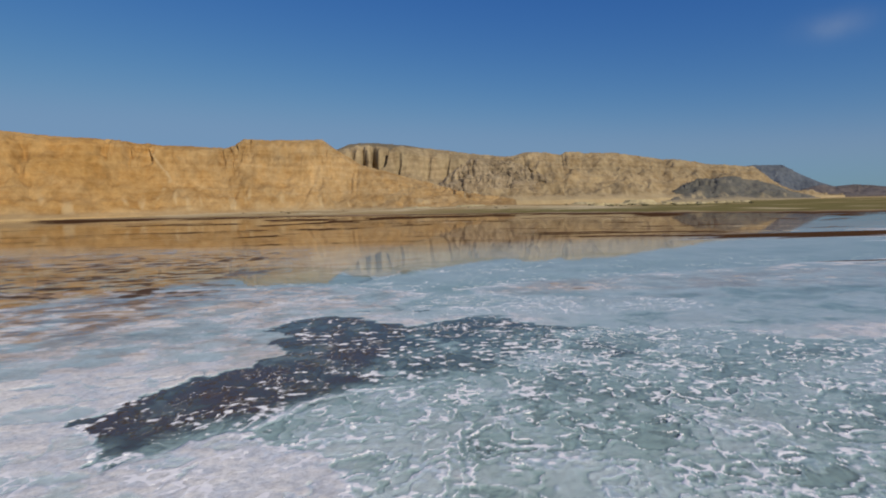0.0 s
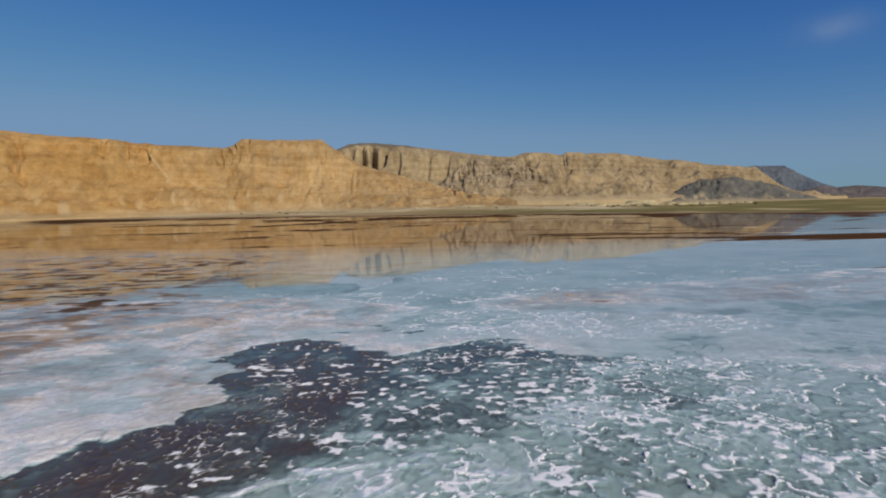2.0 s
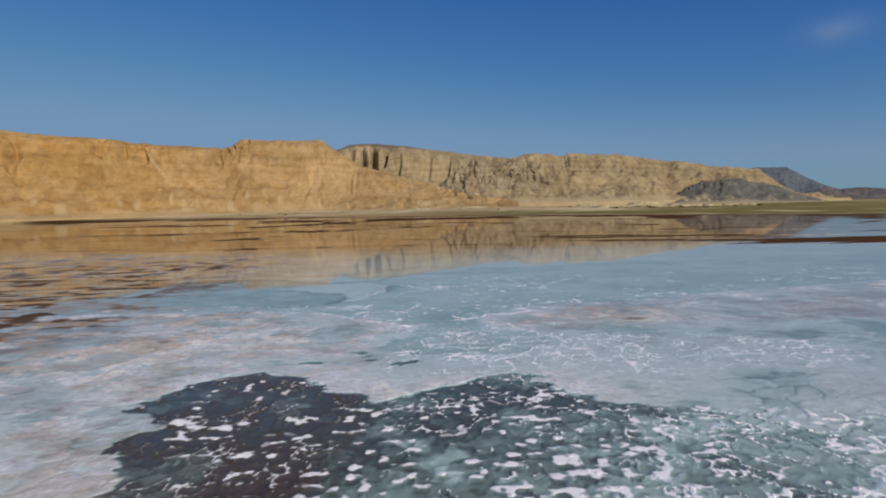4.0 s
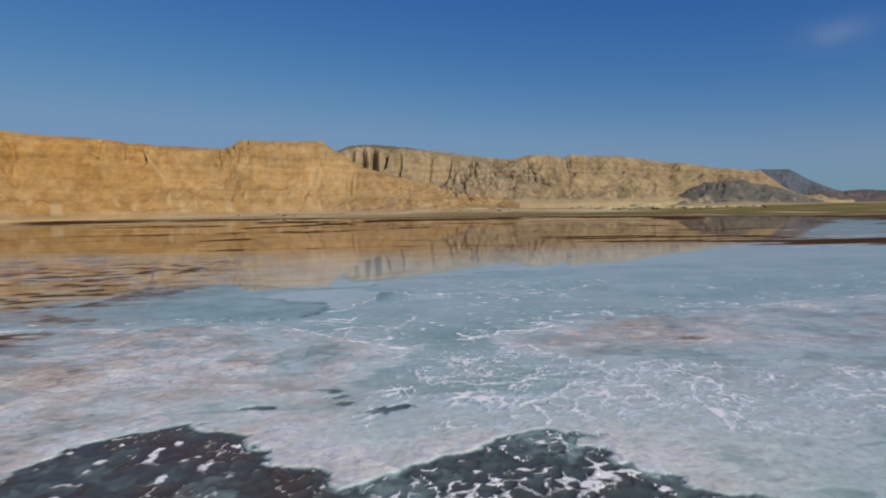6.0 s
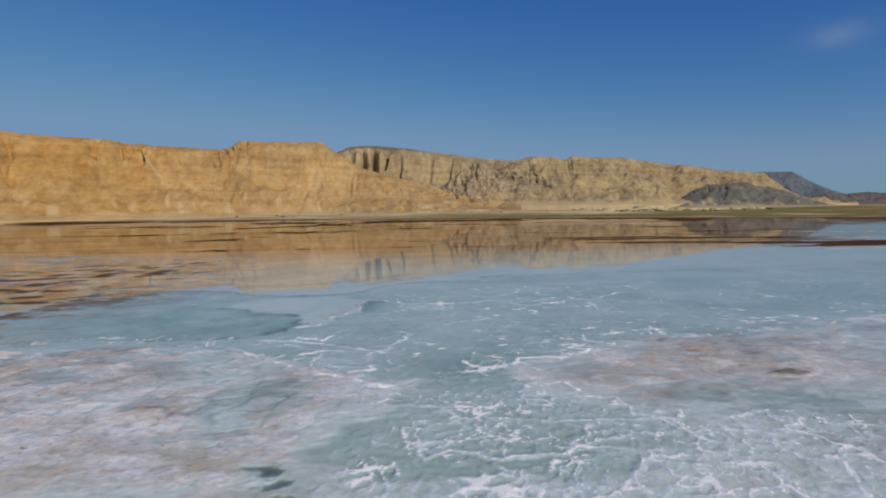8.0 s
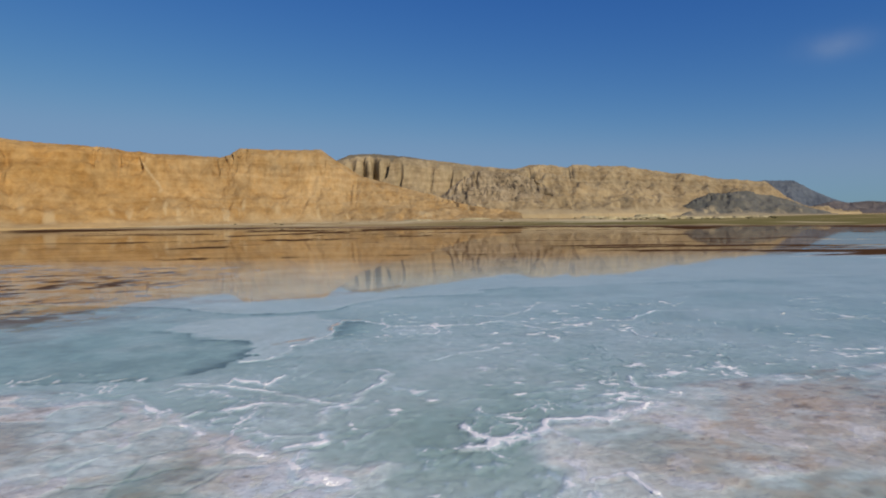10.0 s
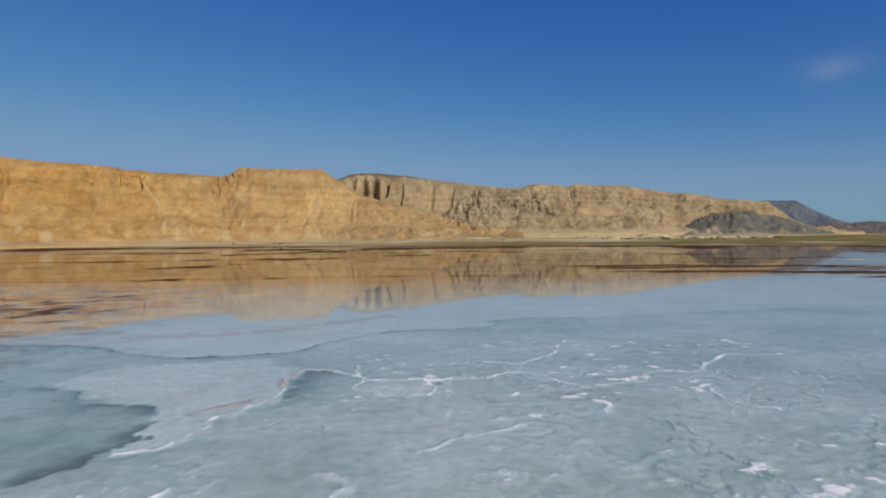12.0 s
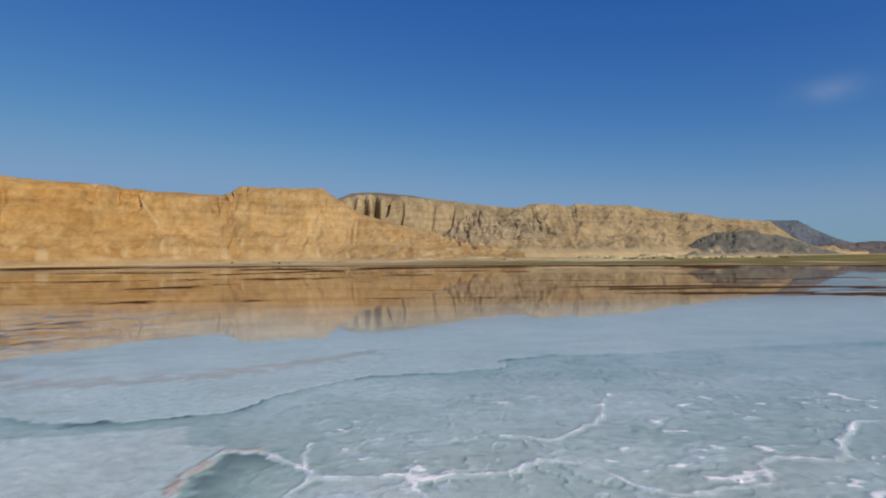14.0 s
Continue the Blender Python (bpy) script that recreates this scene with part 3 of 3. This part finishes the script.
    for cx, cy, rx, ry, tilt in ((-150, 421, 17, 5, 0.35), (-391, 1016, 22, 30, 0.7), (259, 386, 32, 5, 0.48), (240, 622, 18, 14, 0.76), (219, 327, 24, 3, 0.39), (60, 640, 30, 9, 0.6)):
        bleached = np.maximum(bleached, np.exp(-((x - cx) / rx) ** 4 - ((y - cy + tilt * (x - cx)) / ry) ** 2) * step(-0.6, 0.1, bars))
    spit = spit * (1 - bleached)
    # bars in front of the shore, ever longer with the distance
    turned, sunk = x / np.maximum(y, 60) * 40, 12000 / np.maximum(y, 60)
    shore_y = np.interp(x, [-4500, -1200, 100, 550, 1300, 4500], [3000, 1700, 1180, 740, 250, 200])
    off = sunk - 12000 / shore_y
    streaks = fbm(turned * 0.55, sunk, 2.6, 171, 4)
    spit = np.maximum(spit, 0.9 * step(0.0, 0.16, streaks - np.interp(off, [0, 3, 6, 14, 45], [-0.28, 0.06, 0.27, 0.36, 0.50])) * step(250, 330, y) * (off > -1))
    z = z + 0.24 * np.maximum(spit, bleached)
    shade = step(0.25, 0.7, spit)
    # stained salt
    left = step(-30, -62, x + 12 * slow) * step(66, 95, y) * step(300, 235, y)
    mud = np.maximum(mud, left * 0.75 * step(-0.2, 0.15, fbm(x * 0.7, y, 3.2, 121, 6, 0.6)))
    shade = np.maximum(shade, left * (0.5 + 0.45 * (y > 130)) * step(0.05, 0.25, fbm(x * 0.6, y, 3.6, 125, 6, 0.6)))
    z = np.maximum(z, np.where(left * step(0.05, 0.25, fbm(x * 0.6, y, 3.6, 125, 6, 0.6)) * (y > 130) > 0.3, 0.03, -9))
    mud = np.maximum(mud, 0.5 * step(0.8, 0.2, bank) * step(-0.2, 0.2, rough))
    tan = crust * (basin < 1) * np.maximum(step(4, -12, x) * step(60, 80, y), step(18, 26, x) * step(116, 122, y) * step(150, 140, y)) * (y < 220)
    tan = tan * step(-0.15, 0.35, fbm(x * 0.7, y, 3.4, 127, 5, 0.68) + 0.6 * slow)
    mud = np.maximum(mud, tan * (0.24 + 0.22 * step(-0.2, 0.4, fbm(x * 0.7, y, 1.2, 129, 4, 0.7))))
    shade = np.maximum(shade, 0.45 * tan * step(0.30, 0.5, fbm(x * 0.6, y, 1.5, 128, 4, 0.65)))
    shade = np.maximum(shade, (1 - crust) * full_dark * (0.20 + 0.45 * fine_who * step(-0.3, 0.4, broken)) * (crest < 0.02))
    patchy = line_distance(mx, my, [(-40, 197), (-24, 191), (-12, 195), (-2, 203), (6, 210)])
    mud = np.maximum(mud, 0.35 * step(1.2, 0.2, patchy + 3.0 * rough + 2.5 * slow))
    smear = np.exp(-((x - 40) / 20) ** 2 - ((y - 126) / 8) ** 2)
    mud = np.maximum(mud, 0.09 * step(0.15, 0.9, smear + 0.2 * rough))
    lump = np.exp(-((x - 40) / 2.2) ** 2 - ((y - 123.3) / 0.9) ** 2)
    z, shade = z + 0.25 * lump * (1 + rough), np.maximum(shade, 0.7 * step(0.25, 0.7, lump + 0.3 * rough))
    # the shore and the plain beyond
    shore = y - np.interp(x, [-4500, -1200, 100, 550, 1300, 4500], [3000, 1700, 1180, 740, 200, -2400]) + 30 * fbm(x, y, 300, 131, 4)
    land = np.clip(shore, 0, None)
    plain = step(10, 70, shore)
    reach = np.interp(x, [-1200, 100, 550], [700, 380, 170])
    edge_mud = step(-1, -0.35, shore / reach) * step(45, 10, shore) * step(-0.15, 0.12, fbm(x * 0.12, y, 90, 115, 4) + 0.45 * step(-0.35, 0.0, shore / reach))
    rise = 0.9 * step(-30, 30, shore) + land * np.interp(x, [300, 900], [0.012, 0.005]) + 1.2 * plain * fbm(x, y, 60, 141, 5)
    z = np.where(shore > -30, np.maximum(z, rise), z)
    shade = np.maximum(shade * (shore < -30), 0.92 * edge_mud)
    cream = step(0.0, 0.3, fbm(x, y, 130, 151, 4) + 0.35 * np.exp(-((shore - 420) / 230) ** 2) - 0.1) * step(120, 260, shore) * step(1500, 900, shore) * step(1000, 700, x)
    grass = step(-0.25, 0.25, fbm(x, y, 90, 161, 4) + 0.3) * step(30, 80, shore) * step(700 + 2.5 * np.clip(x - 500, 0, 900), 250 + 2.5 * np.clip(x - 500, 0, 900), shore) * step(-150, 300, x)
    crest = crest - 2 * far
    cream = np.maximum(cream, 0.85 * step(0.25, 0.7, bleached) * (shore < 0))
    return z, (("depth", depth), ("crest", crest), ("mud", mud * (shore < 80)), ("shade_mud", shade), ("plain", plain), ("cream", cream), ("grass", grass), ("stain", np.clip(stain, 0, 1)))


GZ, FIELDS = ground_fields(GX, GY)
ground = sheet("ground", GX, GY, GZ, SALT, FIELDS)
tagged(ground, "white salt crust and brown mud flats rising to a tan plain", "ground", kind="structure")



def knob_material():
    n = Nodes("knob_salt")
    color = n.mix(n.noise(0.3, 5), (0.82, 0.78, 0.74), (0.95, 0.93, 0.90))
    return n.finish(color, 0.55, n.bump(n.noise(0.06, 6, 0.7), 0.6, 0.02), 0.4)


def knob_mesh(seed):
    """A low, lumpy cake of salt crystals, flat below."""
    bm = bmesh.new()
    bmesh.ops.create_icosphere(bm, subdivisions=2, radius=1.0)
    for v in bm.verts:
        d = 1 + 0.35 * noise.noise(v.co * 1.7 + Vector((seed * 5.1, 0, 0))) + 0.15 * noise.noise(v.co * 4.0 + Vector((0, seed * 3.7, 0)))
        v.co = Vector((v.co.x * d, v.co.y * d * 0.75, max(v.co.z, -0.3) * d * 0.30))
    mesh = bpy.data.meshes.new("salt_knob")
    bm.to_mesh(mesh)
    bm.free()
    mesh.materials.append(KNOB)
    return mesh


KNOB = knob_material()
knob_kinds = [knob_mesh(k) for k in range(6)]
CREST = dict(FIELDS)["crest"]
pick = np.argwhere((CREST > 0.09) & (GX > -34) & (GX < 60) & (GY > 38) & (GY < 174))
chance = np.random.RandomState(5)
for j, i in pick[chance.choice(len(pick), min(290, len(pick)), replace=False)]:
    one = new("salt_knob", knob_kinds[chance.randint(6)])
    one.parent = ground
    size = chance.uniform(0.10, 0.26)
    one.matrix_basis = pose(GX[j, i], GY[j, i], max(GZ[j, i], 0.0) + 0.01, 0, 0, chance.uniform(0, 360)) @ Matrix.Diagonal((size, size, size, 1))

bm = bmesh.new()
bmesh.ops.create_grid(bm, x_segments=1, y_segments=1, size=4500)
mesh = bpy.data.meshes.new("water")
bm.to_mesh(mesh)
bm.free()
mesh.materials.append(BRINE)
water = new("water", mesh)
water.visible_shadow = False
tagged(water, "still shallow turquoise brine mirroring the cliffs", "water", kind="structure")


# ---- mountains ----
def mountain(name, crest, foot_y, foot_z, material, profile, gully, seed, cells, behind=500.0, label="", category="cliff", knolls=0.0, ravines=(), tracks=(), capped=None, flutes=0.0, rust=None, fan=0.0):
    """crest: (slope of sight x/y, rise z/y, y) along the top line; foot_y: how far before the top line the foot lies.
    profile: (share of the way, share of the height); gully: (width, depth) of the ravines."""
    c = np.array(crest)
    n, m = cells
    u = np.linspace(0, 1, n)
    along = np.interp(u, np.linspace(0, 1, len(c)), c[:, 0])
    top_y = np.interp(along, c[:, 0], c[:, 2])
    top_x, top_z = along * top_y, 20 + np.interp(along, c[:, 0], c[:, 1]) * top_y
    fy = np.broadcast_to(np.asarray(foot_y, float), (len(c),))
    front = np.interp(along, c[:, 0], fy)
    v = np.linspace(0, 1.5, m)
    s = np.cumsum(np.r_[0, np.hypot(np.diff(top_x), np.diff(top_y))])
    S, V = np.meshgrid(s, v, indexing="ij")
    way = np.where(V <= 1, (1 - V) * front[:, None], -(V - 1) * 2 * behind)
    PX = top_x[:, None] * (1 - way / top_y[:, None] * 0.8)
    PY = top_y[:, None] - way
    width, depth = gully
    cut = ridged(S + 25 * fbm(S, V * 300, 90, seed + 5, 3), V * 120, width, seed, 3)
    face = step(0.02, 0.3, V) * step(1.12, 0.85, V)
    VV = np.clip(V - depth * face * (cut - 0.45) + 0.035 * face * fbm(S, V * 400, 45, seed + 9, 5), 0, 1.5)
    for slope, half, deep, low, high, drift in ravines:
        lean = (along[:, None] - slope - drift * (1 - V) + 0.006 * fbm(S, V * 300, 50, seed + 33, 4)) / (half * (0.35 + 0.65 * V))
        VV = VV - deep * face * step(low - 0.08, low + 0.08, V) * step(high + 0.08, high - 0.08, V) * np.exp(-lean ** 2 * (1.3 + 0.8 * fbm(S, V * 300, 60, seed + 31, 3)))
    VV = np.clip(VV, 0, 1.5)
    share = np.interp(VV, [p[0] for p in profile], [p[1] for p in profile])
    bench = 0.007 * np.sin(share * 44 + 2 * fbm(S, V * 60, 200, seed + 3, 3)) * face
    PZ = foot_z + (top_z[:, None] - foot_z) * (share + bench)
    PZ = PZ + face * 5.0 * fbm(S, V * 500, 22, seed + 14, 5) + 2.0 * step(0.9, 1.0, V) * fbm(S, V * 300, 30, seed + 17, 4)
    PY = PY + face * 14 * fbm(S, V * 400, 60, seed + 21, 4)
    if flutes:
        rugged = step(0.66, 0.76, V + 0.05 * fbm(S, 0 * V, 160, seed + 61, 3)) * step(1.02, 0.93, V) * step(-0.25, 0.25, fbm(S, V * 120, 190, seed + 62, 2))
        PY = PY + flutes * rugged * (ridged(S, V * 90, 46, seed + 63, 3) - 0.4)
        PZ = PZ - 0.35 * flutes * rugged * ridged(S + 40, V * 160, 30, seed + 64, 3)
    PZ = PZ + face * knolls * fbm(S, V * 450, 130, seed + 25, 5)
    PZ = np.where(V <= 0, PZ - 25, PZ)
    scree, cap = np.zeros(V.shape), np.zeros(V.shape)
    if capped:
        cap = 0.8 * step(0.86, 0.93, V + 0.08 * fbm(S, V * 300, 40, seed + 51, 4)) * step(capped[1] + 0.02, capped[1] - 0.02, along)[:, None] * step(capped[0] - 0.02, capped[0] + 0.02, along)[:, None]
    for line in tracks:
        d = line_distance(along[:, None] * 2000 + 0 * V + 8 * fbm(S, V * 300, 30, seed + 41, 3), V * 330, [(a * 2000, b * 330) for a, b in line])
        scree = np.maximum(scree, 0.6 * step(6, 2, d) * step(-0.5, 0.1, fbm(S, V * 330, 20, seed + 43, 3)))
    red = np.zeros(V.shape)
    if rust:
        red = step(rust[1], rust[0], along)[:, None] * np.clip(0.75 + 0.5 * fbm(S, V * 350, 120, seed + 71, 4), 0, 1) + 0 * V
    fans = fan * step(0.02, 0.10, V) * step(0.42, 0.22, V + 0.12 * fbm(S, V * 100, 60, seed + 73, 3)) * step(0.1, 0.5, fbm(S + 60 * V, V * 90, 30, seed + 74, 4) - 0.02)
    apron = 0.8 * min(fan, 0.6) * step(0.22, 0.05, V + 0.10 * fbm(S, V * 200, 70, seed + 75, 4))
    scree = np.maximum(np.maximum(scree, fans), apron)
    return tagged(sheet(name, PX, PY, PZ, material, (("scree", scree), ("cap", cap), ("rust", red))), label, category, kind="structure")


CLIFF = [(0, 0), (0.12, 0.05), (0.35, 0.26), (0.55, 0.46), (0.68, 0.65), (0.78, 0.80), (0.88, 0.94), (1, 1), (1.5, 0.9)]
WALL = [(0, 0), (0.35, 0.25), (0.50, 0.40), (0.60, 0.82), (0.8, 0.92), (1, 1), (1.5, 0.9)]
SLOPE = [(0, 0), (0.3, 0.2), (0.6, 0.54), (0.75, 0.72), (0.85, 0.86), (1, 1), (1.5, 0.85)]
BLUFF = [(0, 0), (0.25, 0.2), (0.4, 0.8), (0.6, 0.95), (1, 1), (1.5, 0.6)]

mountain("golden_cliff", [(-1.3, 0.17, 1500), (-0.95, 0.162, 1680), (-0.78, 0.152, 1800), (-0.6913, 0.1445, 1860), (-0.6363, 0.1371, 1920), (-0.5433, 0.1283, 2020), (-0.4491, 0.1174, 2140),
    (-0.36, 0.111, 2270), (-0.3144, 0.1087, 2330), (-0.300, 0.113, 2350), (-0.2844, 0.1231, 2370), (-0.2158, 0.1212, 2440), (-0.1465, 0.1204, 2500), (-0.137, 0.114, 2500),
    (-0.127, 0.105, 2500), (-0.08, 0.075, 2490), (-0.02, 0.058, 2470), (0.04, 0.043, 2450), (0.10, 0.025, 2430), (0.2, 0.008, 2400)],
    330, 4, ROCK_GOLD, CLIFF, (110, 0.045), 200, (620, 130), knolls=14.0, ravines=[(a, w, d, v, v + 0.09, 0.02) for a, w, d, v in ((-0.437, 0.003, 0.06, 0.78), (-0.402, 0.003, 0.08, 0.76), (-0.385, 0.002, 0.05, 0.74), (-0.31, 0.003, 0.05, 0.8), (-0.655, 0.004, 0.05, 0.72))],
    tracks=([(-0.445, 0.80), (-0.407, 0.57), (-0.418, 0.42), (-0.43, 0.25)], [(-0.75, 0.15), (-0.66, 0.10), (-0.60, 0.04)]), label="sunlit golden limestone escarpment above the brown shore", flutes=42.0, rust=(-0.62, -0.05), fan=0.55)
mountain("canyon_cliff", [(-0.20, 0.09, 2720), (-0.135, 0.098, 2720), (-0.1221, 0.1031, 2720), (-0.0968, 0.1128, 2740), (-0.0565, 0.1142, 2750), (-0.0161, 0.1107, 2760), (0.0448, 0.1028, 2780),
    (0.1165, 0.0927, 2800), (0.1683, 0.0869, 2800), (0.24, 0.083, 2800)],
    230, 70, ROCK_CANYON, WALL, (120, 0.03), 300, (320, 110), ravines=((-0.016, 0.0075, 0.34, 0.58, 0.97, -0.06), (-0.060, 0.007, 0.32, 0.58, 0.94, 0.015), (-0.080, 0.005, 0.20, 0.56, 0.85, 0.02), (-0.104, 0.008, 0.10, 0.6, 0.9, 0.03), (-0.036, 0.003, 0.10, 0.55, 0.72, -0.02), (0.0, 0.005, 0.16, 0.52, 0.66, -0.03), (0.055, 0.006, 0.08, 0.4, 0.8, -0.03), (0.085, 0.006, 0.08, 0.5, 0.8, -0.03)), knolls=12.0, capped=(-0.2, 0.03), label="grey-tan rock wall split by dark ravines")
mountain("rocky_hill", [(0.02, 0.0, 2520), (0.05, 0.028, 2530), (0.075, 0.052, 2540), (0.1, 0.072, 2550), (0.118, 0.084, 2560), (0.15, 0.083, 2570), (0.19, 0.078, 2580), (0.24, 0.06, 2580), (0.3, 0.02, 2560)],
    200, 20, ROCK_DARK, SLOPE, (60, 0.07), 400, (260, 90), knolls=26.0, label="dark rocky hill with pale scree fans", category="hill", flutes=30.0, fan=0.9)
mountain("long_ridge", [(0.10, 0.075, 2750), (0.1683, 0.0855, 2760), (0.2206, 0.0933, 2760), (0.2784, 0.0904, 2770), (0.287, 0.0890, 2770), (0.2942, 0.0930, 2770), (0.3793, 0.0910, 2860), (0.4546, 0.0827, 2960),
    (0.5637, 0.0675, 3130), (0.6576, 0.0610, 3200), (0.686, 0.0422, 3200), (0.7201, 0.0224, 3200), (0.7543, 0.0089, 3200), (0.82, 0.002, 3200)],
    [430, 430, 430, 430, 430, 430, 480, 520, 540, 500, 440, 400, 380, 360], 30, ROCK_GREY, SLOPE, (190, 0.015), 500, (520, 120), knolls=38.0, label="long tan desert ridge sloping down to the plain", category="ridge", flutes=13.0, fan=0.6)
mountain("dark_spur", [(0.47, 0.008, 2640), (0.50, 0.018, 2640), (0.522, 0.029, 2640), (0.548, 0.0385, 2650), (0.57, 0.037, 2650), (0.60, 0.0415, 2660), (0.63, 0.038, 2660), (0.665, 0.035, 2660), (0.70, 0.0235, 2660), (0.735, 0.013, 2660), (0.78, 0.002, 2660)],
    200, 18, ROCK_SHADY, SLOPE, (110, 0.05), 600, (200, 60), 120, label="low dark spur in front of the ridge", category="hill", knolls=30.0, flutes=20.0, fan=0.5)
mountain("far_mountain", [(0.55, 0.055, 3750), (0.6575, 0.0636, 3750), (0.70, 0.0634, 3750), (0.7133, 0.0628, 3750), (0.7418, 0.0485, 3750), (0.776, 0.034, 3750), (0.80, 0.026, 3750), (0.85, 0.012, 3700), (0.95, 0.002, 3600)],
    380, 30, ROCK_BLUE, SLOPE, (150, 0.08), 700, (300, 70), 300, label="distant blue-grey mountain falling to low hills", category="mountain")
mountain("low_hills", [(0.72, 0.006, 3500), (0.76, 0.018, 3500), (0.79, 0.0245, 3500), (0.82, 0.0215, 3450), (0.86, 0.0235, 3400), (0.92, 0.019, 3300), (1.0, 0.021, 3150), (1.15, 0.018, 2900), (1.3, 0.02, 2700)],
    420, 26, ROCK_DUSK, SLOPE, (160, 0.06), 800, (260, 60), 300, label="low dusky hills at the end of the plain", category="hill", knolls=10.0)


# ---- marl buttes and shrubs on the plain ----
GROUND_X, GROUND_Y = xs, ys


def ground_height(x, y):
    i = int(np.clip(np.searchsorted(GROUND_X, x), 1, len(GROUND_X) - 1))
    j = int(np.clip(np.searchsorted(GROUND_Y, y), 1, len(GROUND_Y) - 1))
    return float(min(GZ[j - 1, i - 1], GZ[j, i - 1], GZ[j - 1, i], GZ[j, i]))


def butte(name, x, y, length, deep, tall, seed, material):
    """A flat-topped block of marl with fluted, gullied sides."""
    n, m = 72, 12
    a = np.linspace(0, 2 * math.pi, n + 1)
    v = np.linspace(0, 1, m)
    A, V = np.meshgrid(a, v, indexing="ij")
    side = 1 + 0.22 * fbm(np.cos(A) * 3, np.sin(A) * 3, 1.0, seed, 4) + 0.12 * ridged(np.cos(A) * 6, np.sin(A) * 6, 1.0, seed + 7, 2)
    out = np.interp(V, [0, 0.25, 0.6, 0.7, 0.72, 1], [1.25, 1.0, 0.84, 0.8, 0.72, 0.0])
    up = np.interp(V, [0, 0.25, 0.6, 0.7, 1], [-0.15, 0.3, 0.86, 1.0, 1.03])
    px, py = x + length * 0.5 * out * side * np.cos(A), y + deep * 0.5 * out * side * np.sin(A)
    pz = ground_height(x, y) + tall * (up + 0.10 * (V > 0.3) * fbm(px, py, 14, seed + 3, 4))
    return sheet(name, px, py, pz, material)


dice = random.Random(7)
for k in range(16):
    slope = 0.36 + 0.019 * k + dice.uniform(-0.006, 0.006)
    y = 1680 + 40 * dice.uniform(-1, 1) + 12 * k
    one = butte("butte", slope * y, y, dice.uniform(18, 50), dice.uniform(18, 34), dice.uniform(5, 12) * (1 if k < 11 else 0.7), 900 + 13 * k, ROCK_CREAM)
    tagged(one, "pale cream marl butte with gullied sides on the plain", "butte", "buttes along the plain")
for k, (slope, y, length, tall) in enumerate(((0.435, 2240, 120, 16), (0.33, 2210, 90, 9), (0.12, 2080, 110, 7), (0.02, 2030, 90, 6))):
    one = butte("outcrop", slope * y, y, length, 60, tall, 1200 + 17 * k, ROCK_CREAM)
    tagged(one, "bleached chalky outcrop at the foot of the ridge", "outcrop", "outcrops at the foot")


def leaf_material():
    n = Nodes("dusty_leaves")
    return n.finish(n.mix(n.noise(0.8, 4), (0.035, 0.045, 0.02), (0.09, 0.095, 0.04)), 0.8, None, 0.2)


def bark_material():
    n = Nodes("bark")
    return n.finish(n.mix(n.noise(0.15, 5), (0.07, 0.05, 0.035), (0.16, 0.12, 0.08)), 0.9, None, 0.1)


LEAF, BARK = leaf_material(), bark_material()


def shrub(seed):
    """A low desert acacia: short forked trunk and a flat, ragged crown of small leaf clumps."""
    roll = random.Random(seed)
    thing = new("shrub")
    bm = bmesh.new()
    for k in range(4):
        turn = k * 1.6 + roll.uniform(-0.4, 0.4)
        tip = Vector((math.cos(turn) * 1.4, math.sin(turn) * 1.4, roll.uniform(2.0, 2.8)))
        m = Matrix.Translation(tip * 0.5) @ tip.to_track_quat("Z", "Y").to_matrix().to_4x4()
        bmesh.ops.create_cone(bm, segments=6, radius1=0.22, radius2=0.07, depth=tip.length + 0.6, cap_ends=True, matrix=m)
    mesh = bpy.data.meshes.new("trunk")
    bm.to_mesh(mesh)
    bm.free()
    mesh.materials.append(BARK)
    new("trunk", mesh).parent = thing
    places, faces = [], []
    for k in range(260):
        turn, out = roll.uniform(0, 6.283), math.sqrt(roll.random()) * 3.2
        lobe = 1 + 0.3 * math.sin(3 * turn + seed) + 0.2 * math.sin(7 * turn)
        c = Vector((math.cos(turn) * out * lobe, math.sin(turn) * out * lobe, 2.7 + roll.uniform(-0.9, 0.9) * (1 - out / 4)))
        q = Euler((roll.uniform(0, 3), roll.uniform(0, 3), roll.uniform(0, 3))).to_matrix()
        size = roll.uniform(0.25, 0.5)
        base = len(places)
        places += [tuple(c + q @ Vector(p) * size) for p in ((-1, -0.5, 0), (0.2, -0.8, 0.15), (1, 0.1, 0), (0.1, 0.8, 0.2))]
        faces += [(base, base + 1, base + 2), (base, base + 2, base + 3)]
    mesh = bpy.data.meshes.new("crown")
    mesh.from_pydata(places, [], faces)
    mesh.materials.append(LEAF)
    new("crown", mesh).parent = thing
    return tagged(thing, "dusty dark green desert shrub on the tan plain", "shrub", "shrubs on the plain")


kinds = [shrub(s) for s in (1, 2, 3)]
spots = [(0.37 + 0.30 * dice.random() ** 1.3, dice.uniform(1350, 2000)) for k in range(55)] + [(dice.uniform(-0.35, 0.36), dice.uniform(1500, 1950)) for k in range(14)]
for k, (slope, y) in enumerate(spots):
    x = slope * y
    place = pose(x, y, ground_height(x, y) - 0.1, 0, 0, dice.uniform(0, 360))
    if k < 3:
        kinds[k].matrix_world = place
        kinds[k].scale = (1.5, 1.5, 1.3)
    else:
        one = copy_thing(kinds[k % 3], place)
        size = dice.uniform(0.8, 2.0)
        one.scale = (size, size, size * 0.9)
